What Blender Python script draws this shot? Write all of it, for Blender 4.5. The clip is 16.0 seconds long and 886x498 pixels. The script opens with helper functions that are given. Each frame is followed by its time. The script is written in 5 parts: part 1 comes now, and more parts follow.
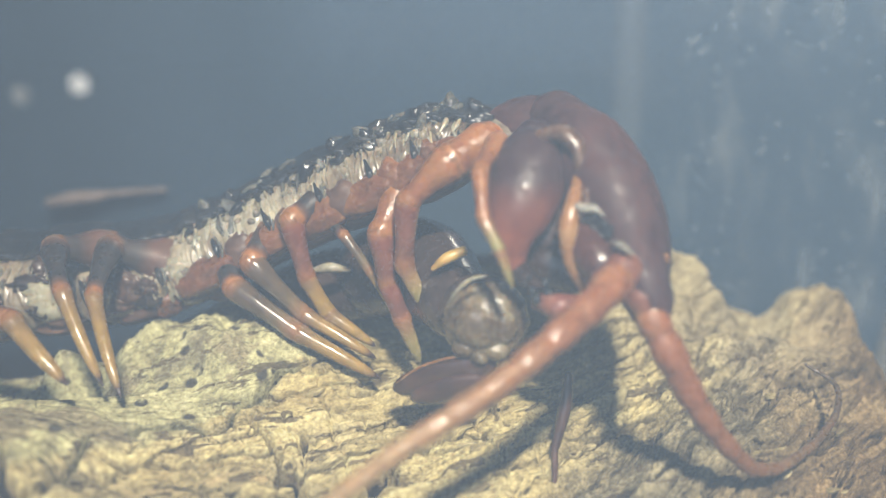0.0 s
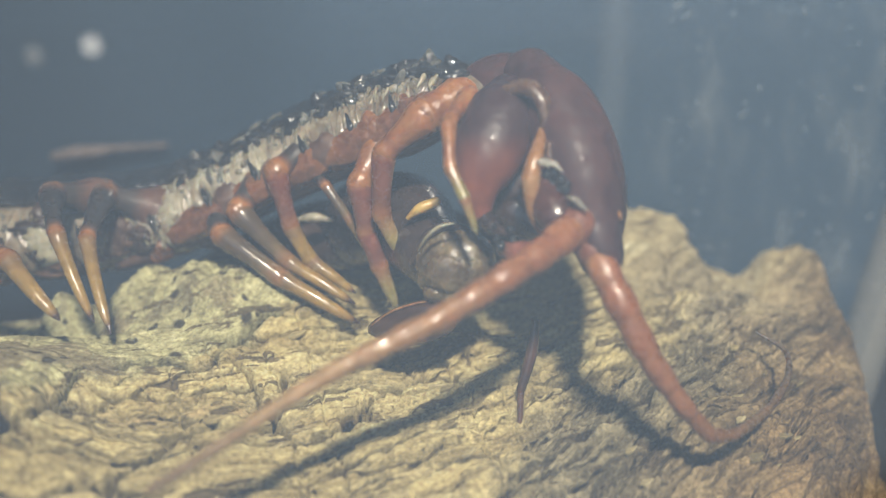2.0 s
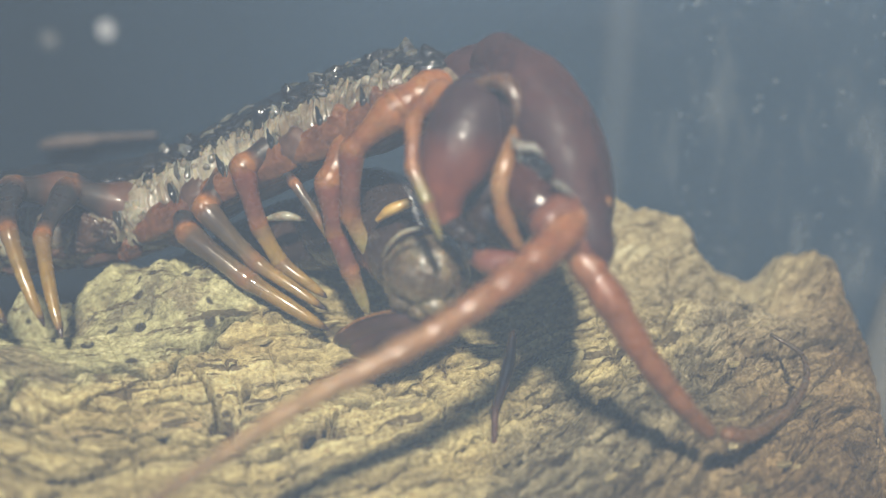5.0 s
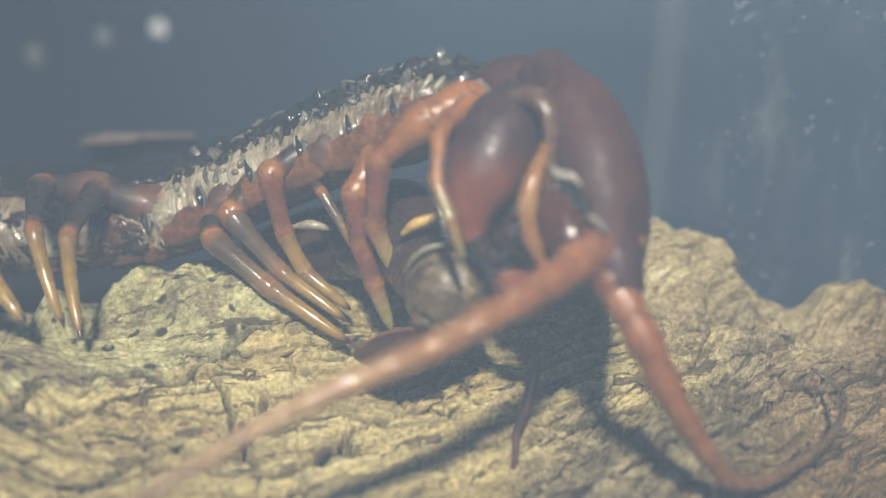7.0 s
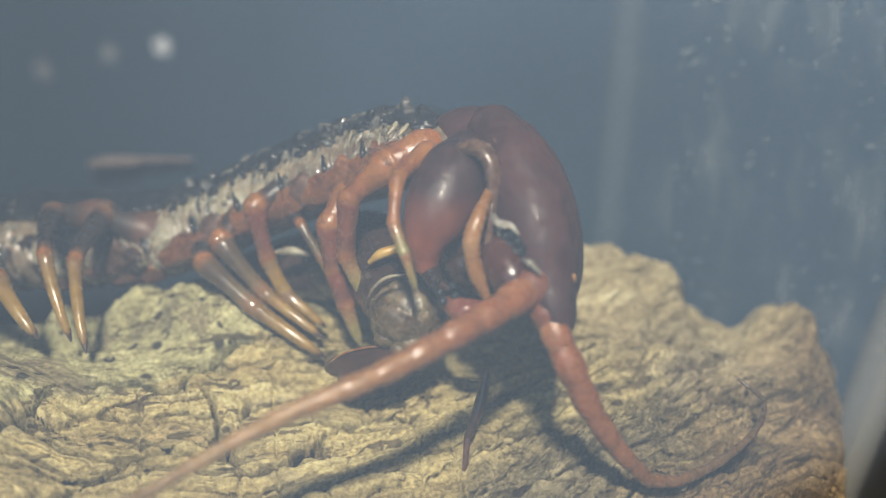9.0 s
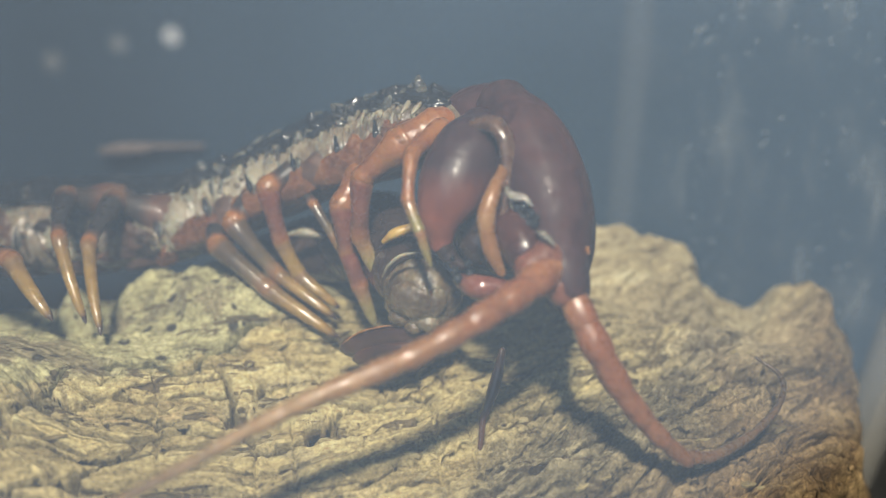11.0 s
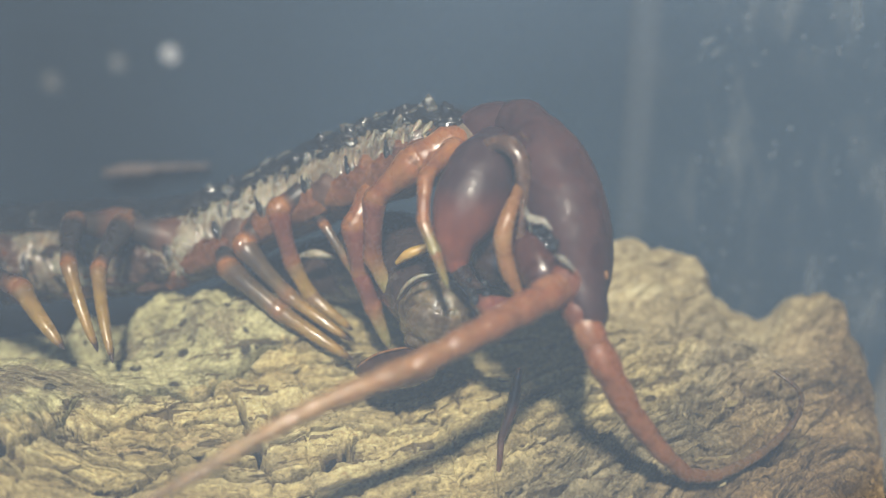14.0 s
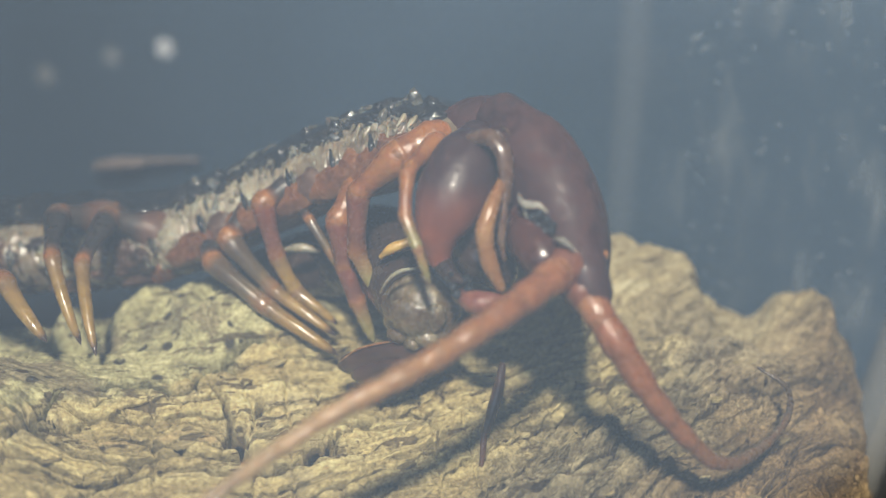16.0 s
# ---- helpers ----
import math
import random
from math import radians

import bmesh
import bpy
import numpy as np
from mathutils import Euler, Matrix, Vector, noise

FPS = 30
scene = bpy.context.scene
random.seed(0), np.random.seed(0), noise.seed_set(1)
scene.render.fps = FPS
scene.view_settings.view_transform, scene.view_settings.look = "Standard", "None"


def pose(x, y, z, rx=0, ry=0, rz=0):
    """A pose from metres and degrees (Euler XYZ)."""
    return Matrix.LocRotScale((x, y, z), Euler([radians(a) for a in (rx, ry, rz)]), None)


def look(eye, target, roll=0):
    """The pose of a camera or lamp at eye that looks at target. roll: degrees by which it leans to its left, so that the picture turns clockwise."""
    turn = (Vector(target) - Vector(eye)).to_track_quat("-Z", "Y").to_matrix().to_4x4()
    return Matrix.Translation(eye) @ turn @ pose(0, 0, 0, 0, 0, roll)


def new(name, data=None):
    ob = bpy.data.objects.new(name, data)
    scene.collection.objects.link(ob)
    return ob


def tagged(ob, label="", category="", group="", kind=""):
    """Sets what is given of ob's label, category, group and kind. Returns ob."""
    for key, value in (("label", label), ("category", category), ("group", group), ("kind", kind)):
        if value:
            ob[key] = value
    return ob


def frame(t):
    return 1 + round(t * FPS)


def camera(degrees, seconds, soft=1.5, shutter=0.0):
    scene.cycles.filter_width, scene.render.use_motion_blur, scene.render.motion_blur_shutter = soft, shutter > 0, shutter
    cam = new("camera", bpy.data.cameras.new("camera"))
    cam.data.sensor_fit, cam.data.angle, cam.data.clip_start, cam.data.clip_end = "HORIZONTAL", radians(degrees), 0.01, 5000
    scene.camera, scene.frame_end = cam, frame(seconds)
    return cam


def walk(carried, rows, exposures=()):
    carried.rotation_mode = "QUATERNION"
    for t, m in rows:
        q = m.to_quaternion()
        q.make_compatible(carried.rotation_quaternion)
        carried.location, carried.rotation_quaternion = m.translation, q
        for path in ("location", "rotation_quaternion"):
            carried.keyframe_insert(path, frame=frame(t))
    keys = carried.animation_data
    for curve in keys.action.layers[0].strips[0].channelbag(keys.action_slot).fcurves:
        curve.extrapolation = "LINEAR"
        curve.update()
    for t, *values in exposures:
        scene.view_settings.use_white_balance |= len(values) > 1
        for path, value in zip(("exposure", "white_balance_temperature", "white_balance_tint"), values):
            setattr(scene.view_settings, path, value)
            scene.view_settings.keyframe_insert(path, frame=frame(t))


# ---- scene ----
# lengths below are in centimetres, turned into metres by CM
CM = 0.01
cam = camera(52.0, 16.0, soft=1.3)
cam.data.dof.use_dof = True
cam.data.dof.focus_distance = 7.0 * CM
cam.data.dof.aperture_fstop = 17.0
PATH = [
    (0, (0.662, -0.301, 5.097), (0.444, 1.605, 4.531), -0.1),
    (0.5, (0.747, -0.575, 4.946), (0.514, 1.317, 4.338), 0.3),
    (1, (0.639, -0.297, 4.948), (0.393, 1.597, 4.355), 0.4),
    (1.5, (0.877, -0.279, 4.909), (0.619, 1.612, 4.308), 0.1),
    (2, (1.04, -0.606, 5.028), (0.784, 1.277, 4.403), 0.5),
    (2.5, (1.148, -0.47, 5.044), (0.855, 1.399, 4.396), 0.5),
    (3, (1.174, -0.33, 5.109), (0.857, 1.537, 4.466), 0.7),
    (3.5, (1.04, -0.253, 5.088), (0.705, 1.609, 4.439), 0.7),
    (4, (1.206, -0.2, 5.044), (0.874, 1.659, 4.387), 0.7),
    (4.5, (1.374, -0.096, 5.012), (1.045, 1.764, 4.355), 0.5),
    (7, (1.558, 0.231, 5.029), (1.113, 2.069, 4.38), 1.7),
    (7.5, (1.889, 0.32, 5.229), (1.428, 2.157, 4.586), 1.7),
    (8, (1.993, -0.155, 5.446), (1.533, 1.69, 4.829), 1.7),
    (8.5, (2.005, -0.302, 5.523), (1.545, 1.541, 4.899), 2.0),
    (9, (2.046, -0.416, 5.508), (1.593, 1.422, 4.863), 2.2),
    (9.5, (2.05, -0.449, 5.485), (1.591, 1.384, 4.83), 2.2),
    (12, (1.929, -0.38, 5.366), (1.454, 1.447, 4.705), 1.1),
    (12.5, (1.881, -0.337, 5.388), (1.405, 1.49, 4.727), 0.9),
    (13, (1.879, -0.381, 5.442), (1.4, 1.449, 4.792), 0.6),
    (13.5, (1.938, -0.376, 5.442), (1.465, 1.456, 4.795), 0.4),
    (14, (1.866, -0.386, 5.451), (1.399, 1.45, 4.81), 0.5),
    (14.5, (1.941, -0.336, 5.386), (1.474, 1.495, 4.731), 0.4),
    (15, (1.927, -0.336, 5.434), (1.463, 1.501, 4.791), 0.3),
    (15.5, (1.882, -0.36, 5.483), (1.416, 1.476, 4.841), 0.5),
    (16, (1.979, -0.34, 5.433), (1.514, 1.493, 4.784), 0.8),
]

walk(cam, [(t, look(Vector(eye) * CM, Vector(target) * CM, roll)) for t, eye, target, roll in PATH], [(0, 0.31), (1.0, 0.17), (1.5, 0.09), (2.0, 0.0), (2.5, -0.01), (4.5, -0.07), (7.0, -0.02), (9.0, -0.12), (12.0, -0.10), (16.0, -0.10)])

# ---- light ----
world = bpy.data.worlds.new("sky")
scene.world = world
world.use_nodes = True
world.node_tree.nodes["Background"].inputs[0].default_value = (0.60, 0.74, 0.92, 1)
world.node_tree.nodes["Background"].inputs[1].default_value = 0.4
scene.view_settings.exposure = 0.0


def lamp(name, at, aim, watts, size, color, shape="DISK"):
    data = bpy.data.lights.new(name, "AREA")
    data.shape, data.size, data.energy, data.color = shape, size * CM, watts, color
    ob = new(name, data)
    ob.matrix_world = look(Vector(at) * CM, Vector(aim) * CM)
    return ob


# two small lamps side by side over the open tub
lamp("lamp_light", (4.0, -9.1, 19.0), (0.6, 6.2, 2.5), 0.56, 0.9, (1.0, 0.90, 0.72))
lamp("lamp_light", (2.9, -9.4, 19.0), (0.6, 6.2, 2.5), 0.32, 0.9, (1.0, 0.90, 0.72))
# soft bluish fill added behind the camera, in place of the room's ambient light
lamp("fill_light", (-20, -138, 60), (-5, 6, 3), 3.0, 110, (0.62, 0.78, 1.0), "SQUARE")


# ---- materials ----
def nodes_of(name):
    m = bpy.data.materials.new(name)
    m.use_nodes = True
    nt = m.node_tree
    return m, nt, nt.nodes["Principled BSDF"]


def ramp(nt, fac, stops):
    r = nt.nodes.new("ShaderNodeValToRGB")
    el = r.color_ramp.elements
    el[0].position, el[0].color = stops[0][0], (*stops[0][1], 1)
    el[1].position, el[1].color = stops[-1][0], (*stops[-1][1], 1)
    for p, c in stops[1:-1]:
        el.new(p).color = (*c, 1)
    nt.links.new(fac, r.inputs[0])
    return r.outputs[0]


def noise_of(nt, scale, detail=4.0, stretch=(1, 1, 1), turn=(0, 0, 0), rough=0.55):
    co = nt.nodes.new("ShaderNodeTexCoord")
    mp = nt.nodes.new("ShaderNodeMapping")
    mp.vector_type = "TEXTURE"
    mp.inputs["Scale"].default_value = [1 / s for s in stretch]
    mp.inputs["Rotation"].default_value = [radians(a) for a in turn]
    nt.links.new(co.outputs["Object"], mp.inputs[0])
    n = nt.nodes.new("ShaderNodeTexNoise")
    n.inputs["Scale"].default_value, n.inputs["Detail"].default_value, n.inputs["Roughness"].default_value = scale, detail, rough
    nt.links.new(mp.outputs[0], n.inputs[0])
    return n.outputs[0]


def bumped(nt, bsdf, height, strength, distance):
    b = nt.nodes.new("ShaderNodeBump")
    b.inputs["Strength"].default_value, b.inputs["Distance"].default_value = strength, distance
    nt.links.new(height, b.inputs["Height"])
    nt.links.new(b.outputs[0], bsdf.inputs["Normal"])


def mixed(nt, fac, a, b, kind="MIX"):
    m = nt.nodes.new("ShaderNodeMix")
    m.data_type, m.blend_type = "RGBA", kind
    for s, v in ((m.inputs[0], fac), (m.inputs[6], a), (m.inputs[7], b)):
        if isinstance(v, (int, float)):
            s.default_value = v
        elif isinstance(v, tuple):
            s.default_value = (*v, 1)
        else:
            nt.links.new(v, s)
    return m.outputs[2]


def chitin(name, dark, mid, light, scale=350, rough=0.28, sub=0.25, bump=0.25, coat=0.3, bands=None):
    """Horny skin with mottled pigment; bands: its colour along the length of a limb."""
    m, nt, b = nodes_of(name)
    big = noise_of(nt, scale, 3)
    fine = noise_of(nt, scale * 9, 3)
    if bands:
        at = nt.nodes.new("ShaderNodeAttribute")
        at.attribute_name = "along"
        shift = nt.nodes.new("ShaderNodeMath")
        shift.operation = "MULTIPLY_ADD"
        nt.links.new(big, shift.inputs[0])
        shift.inputs[1].default_value = 0.22
        nt.links.new(at.outputs["Fac"], shift.inputs[2])
        low = nt.nodes.new("ShaderNodeMath")
        low.operation = "SUBTRACT"
        nt.links.new(shift.outputs[0], low.inputs[0])
        low.inputs[1].default_value = 0.11
        col = ramp(nt, low.outputs[0], bands)
        col = mixed(nt, 0.45, col, ramp(nt, noise_of(nt, scale * 2.5, 4), [(0.3, (0.28, 0.28, 0.28)), (0.7, (0.72, 0.72, 0.72))]), "OVERLAY")
    else:
        col = ramp(nt, big, [(0.3, dark), (0.52, mid), (0.72, light)])
        col = mixed(nt, 0.22, col, ramp(nt, fine, [(0.35, dark), (0.65, light)]))
    nt.links.new(col, b.inputs["Base Color"])
    wear = ramp(nt, noise_of(nt, scale * 4, 3), [(0.35, (rough * 0.7,) * 3), (0.7, (rough * 1.5,) * 3)])
    nt.links.new(wear, b.inputs["Roughness"])
    b.inputs["Subsurface Weight"].default_value = sub
    b.inputs["Subsurface Radius"].default_value = (1.0, 0.6, 0.3)
    b.inputs["Subsurface Scale"].default_value = 0.0008
    b.inputs["Coat Weight"].default_value = coat
    b.inputs["Coat Roughness"].default_value = 0.07
    hills = nt.nodes.new("ShaderNodeMath")
    hills.operation = "MULTIPLY_ADD"
    nt.links.new(big, hills.inputs[0])
    hills.inputs[1].default_value = 3.0
    nt.links.new(fine, hills.inputs[2])
    bumped(nt, b, hills.outputs[0], bump, 0.00012)
    return m


RED, RUST, OCHRE, INK, MOSS = (0.20, 0.076, 0.030), (0.27, 0.115, 0.038), (0.27, 0.172, 0.042), (0.030, 0.025, 0.024), (0.25, 0.21, 0.08)
NONE = ((0, 0, 0),) * 3
HEAD = chitin("head_chitin", (0.024, 0.011, 0.014), (0.044, 0.016, 0.018), (0.075, 0.024, 0.021), 200, 0.66, 0.25, 0.10, 0.02)
CHEEK = chitin("cheek_chitin", (0.026, 0.010, 0.010), (0.048, 0.017, 0.014), (0.085, 0.03, 0.02), 250, 0.22, 0.2)
ORANGE = chitin("orange_chitin", (0.045, 0.026, 0.020), (0.165, 0.066, 0.030), (0.25, 0.112, 0.048), 300, 0.24, 0.5, 1.0, 0.4)
ANTENNA = chitin("antenna_chitin", *NONE, 420, 0.27, 0.4, 0.6, 0.40, [(0.0, (0.30, 0.15, 0.07)), (0.07, (0.235, 0.088, 0.038)), (0.28, (0.225, 0.100, 0.045)), (0.40, (0.26, 0.13, 0.055)), (0.58, (0.31, 0.185, 0.085)), (0.8, (0.28, 0.185, 0.09)), (1.0, (0.17, 0.115, 0.06))])
# antenna skin again, the far one's shade put into a darker tip
SHADED_ANTENNA = chitin("shaded_antenna_chitin", *NONE, 420, 0.30, 0.4, 0.6, 0.28, [(0.0, (0.30, 0.15, 0.07)), (0.07, (0.235, 0.088, 0.038)), (0.28, (0.22, 0.092, 0.042)), (0.44, (0.19, 0.092, 0.045)), (0.58, (0.14, 0.085, 0.045)), (0.8, (0.095, 0.064, 0.040)), (1.0, (0.07, 0.05, 0.034))])
UPPER = chitin("upper_leg_chitin", *NONE, 330, 0.36, 0.4, 0.25, 0.12, [(0.0, RUST), (0.20, RUST), (0.34, (0.07, 0.042, 0.032)), (0.45, INK), (0.62, INK), (0.74, (0.10, 0.05, 0.032)), (0.88, RUST), (1.0, RUST)])
BLOT = chitin("blotched_femur_chitin", *NONE, 330, 0.36, 0.4, 0.25, 0.12, [(0.0, RUST), (0.38, RUST), (0.46, (0.06, 0.036, 0.028)), (0.60, INK), (0.68, (0.09, 0.045, 0.03)), (0.78, RUST), (1.0, RUST)])
HAUNCH = chitin("haunch_chitin", *NONE, 240, 0.52, 0.4, 0.25, 0.10, [(0.0, (0.13, 0.095, 0.068)), (0.2, (0.12, 0.066, 0.042)), (0.42, (0.105, 0.050, 0.032)), (0.56, (0.034, 0.026, 0.024)), (0.70, (0.045, 0.031, 0.027)), (0.84, (0.15, 0.072, 0.032)), (1.0, (0.17, 0.078, 0.034))])
INKY = chitin("dark_femur_chitin", *NONE, 330, 0.34, 0.4, 0.25, 0.15, [(0.0, RUST), (0.14, (0.16, 0.075, 0.035)), (0.30, INK), (0.66, INK), (0.82, (0.12, 0.062, 0.032)), (0.92, RUST), (1.0, RUST)])
THIGH = chitin("thigh_chitin", *NONE, 260, 0.30, 0.5, 0.7, 0.2, [(0.0, (0.30, 0.118, 0.04)), (0.4, RUST), (0.62, RED), (0.85, RUST), (1.0, (0.32, 0.13, 0.045))])
SHANK = chitin("shank_chitin", *NONE, 330, 0.20, 0.3, 0.2, 0.4, [(0.0, RUST), (0.10, (0.22, 0.10, 0.04)), (0.26, (0.10, 0.066, 0.040)), (0.42, (0.080, 0.056, 0.034)), (0.6, (0.125, 0.09, 0.045)), (0.85, (0.22, 0.115, 0.05)), (1.0, RUST)])
TARSUS = chitin("tarsus_chitin", *NONE, 330, 0.22, 0.3, 0.2, 0.35, [(0.0, RUST), (0.12, (0.23, 0.11, 0.042)), (0.30, (0.18, 0.112, 0.045)), (0.55, OCHRE), (0.8, (0.28, 0.178, 0.05)), (0.95, (0.10, 0.06, 0.035)), (1.0, (0.04, 0.022, 0.018))])
REDSHANK = chitin("red_shank_chitin", *NONE, 330, 0.24, 0.4, 0.25, 0.3, [(0.0, RUST), (0.25, (0.17, 0.058, 0.036)), (0.6, (0.15, 0.062, 0.042)), (0.9, RUST), (1.0, RUST)])
SILVER = chitin("wet_pale_bead", (0.06, 0.05, 0.04), (0.17, 0.145, 0.105), (0.34, 0.315, 0.245), 300, 0.12, 0.6, 0.2, 0.9)
INKPAD = chitin("dark_pad_chitin", (0.015, 0.013, 0.014), (0.035, 0.026, 0.024), (0.08, 0.045, 0.032), 240, 0.3, 0.2, 0.4, 0.3)
KNEE = chitin("knee_chitin", (0.16, 0.070, 0.030), (0.25, 0.106, 0.038), (0.29, 0.135, 0.05), 300, 0.17, 0.5, 0.5, 0.6)
RIDGE = chitin("ridge_chitin", (0.06, 0.032, 0.025), (0.105, 0.060, 0.042), (0.20, 0.130, 0.085), 260, 0.26, 0.6, 0.3, 0.3)
GLARE_SKIN = chitin("pale_glare_skin", (0.07, 0.065, 0.055), (0.20, 0.19, 0.165), (0.48, 0.47, 0.42), 700, 0.07, 0.3, 0.6, 0.6)
MEMBRANE = chitin("mottled_membrane", (0.07, 0.046, 0.033), (0.21, 0.165, 0.115), (0.50, 0.47, 0.36), 130, 0.26, 0.5, 0.6, 0.4)
GREENTIP = chitin("green_tarsus_chitin", *NONE, 330, 0.26, 0.3, 0.2, 0.3, [(0.0, RUST), (0.3, (0.25, 0.13, 0.06)), (0.6, MOSS), (1.0, (0.22, 0.20, 0.09))])
TAN = chitin("tan_chitin", (0.17, 0.075, 0.03), (0.27, 0.13, 0.05), (0.36, 0.21, 0.09), 300, 0.25, 0.4)
TIP = chitin("tip_chitin", (0.02, 0.012, 0.01), (0.035, 0.02, 0.015), (0.06, 0.03, 0.02), 300, 0.25, 0.0)
BACK = chitin("back_chitin", (0.008, 0.009, 0.012), (0.016, 0.017, 0.02), (0.040, 0.038, 0.036), 420, 0.17, 0.0, 0.3, 0.8)
GLASSY = chitin("glassy_rim", (0.03, 0.03, 0.03), (0.09, 0.09, 0.082), (0.24, 0.235, 0.20), 500, 0.14, 0.4, 0.4, 0.9)
EYE = chitin("eye_chitin", (0.008, 0.010, 0.014), (0.014, 0.017, 0.022), (0.03, 0.035, 0.04), 300, 0.13, 0.0, 0.0, 1.0)
CREAM = chitin("membrane", (0.075, 0.058, 0.042), (0.25, 0.225, 0.16), (0.46, 0.43, 0.32), 190, 0.26, 0.5, 0.5, 0.35)
BELLY = chitin("belly_chitin", (0.04, 0.024, 0.020), (0.10, 0.052, 0.036), (0.19, 0.115, 0.075), 180, 0.45, 0.4, 0.3, 0.1)
PREY = chitin("prey_chitin", (0.022, 0.016, 0.015), (0.042, 0.028, 0.024), (0.08, 0.048, 0.036), 300, 0.22, 0.1)
PREYLEG = chitin("prey_leg_chitin", (0.032, 0.017, 0.012), (0.064, 0.031, 0.021), (0.11, 0.055, 0.036), 400, 0.14, 0.2, 0.5, 0.7)
YELLOW = chitin("yellow_band", (0.36, 0.22, 0.05), (0.48, 0.31, 0.08), (0.56, 0.40, 0.13), 500, 0.35, 0.3)
FLESH = chitin("wet_mouthpart", (0.09, 0.026, 0.016), (0.16, 0.05, 0.03), (0.26, 0.11, 0.075), 500, 0.08, 0.4, 0.5, 0.8)


SOCKET = chitin("socket_chitin", (0.10, 0.035, 0.024), (0.17, 0.062, 0.036), (0.23, 0.09, 0.05), 260, 0.34, 0.4, 0.5, 0.15)


def region(nt, normal, offset, soft, wobble):
    """A mask over a half of the plan: 1 where normal . place > offset (centimetres), with a ragged edge."""
    co = nt.nodes.new("ShaderNodeTexCoord")
    dot = nt.nodes.new("ShaderNodeVectorMath")
    dot.operation = "DOT_PRODUCT"
    nt.links.new(co.outputs["Object"], dot.inputs[0])
    dot.inputs[1].default_value = normal
    add = nt.nodes.new("ShaderNodeMath")
    add.operation = "MULTIPLY_ADD"
    nt.links.new(noise_of(nt, 170, 5), add.inputs[0])
    add.inputs[1].default_value = wobble * CM
    nt.links.new(dot.outputs["Value"], add.inputs[2])
    rng = nt.nodes.new("ShaderNodeMapRange")
    rng.inputs[1].default_value, rng.inputs[2].default_value = (offset + wobble / 2) * CM, (offset + wobble / 2 + soft) * CM
    nt.links.new(add.outputs[0], rng.inputs[0])
    return rng.outputs[0]


def times(nt, *facs):
    out = facs[0]
    for f in facs[1:]:
        n = nt.nodes.new("ShaderNodeMath")
        n.operation = "MULTIPLY"
        for s, v in zip(n.inputs, (out, f)):
            if isinstance(v, float):
                s.default_value = v
            else:
                nt.links.new(v, s)
        out = n.outputs[0]
    return out


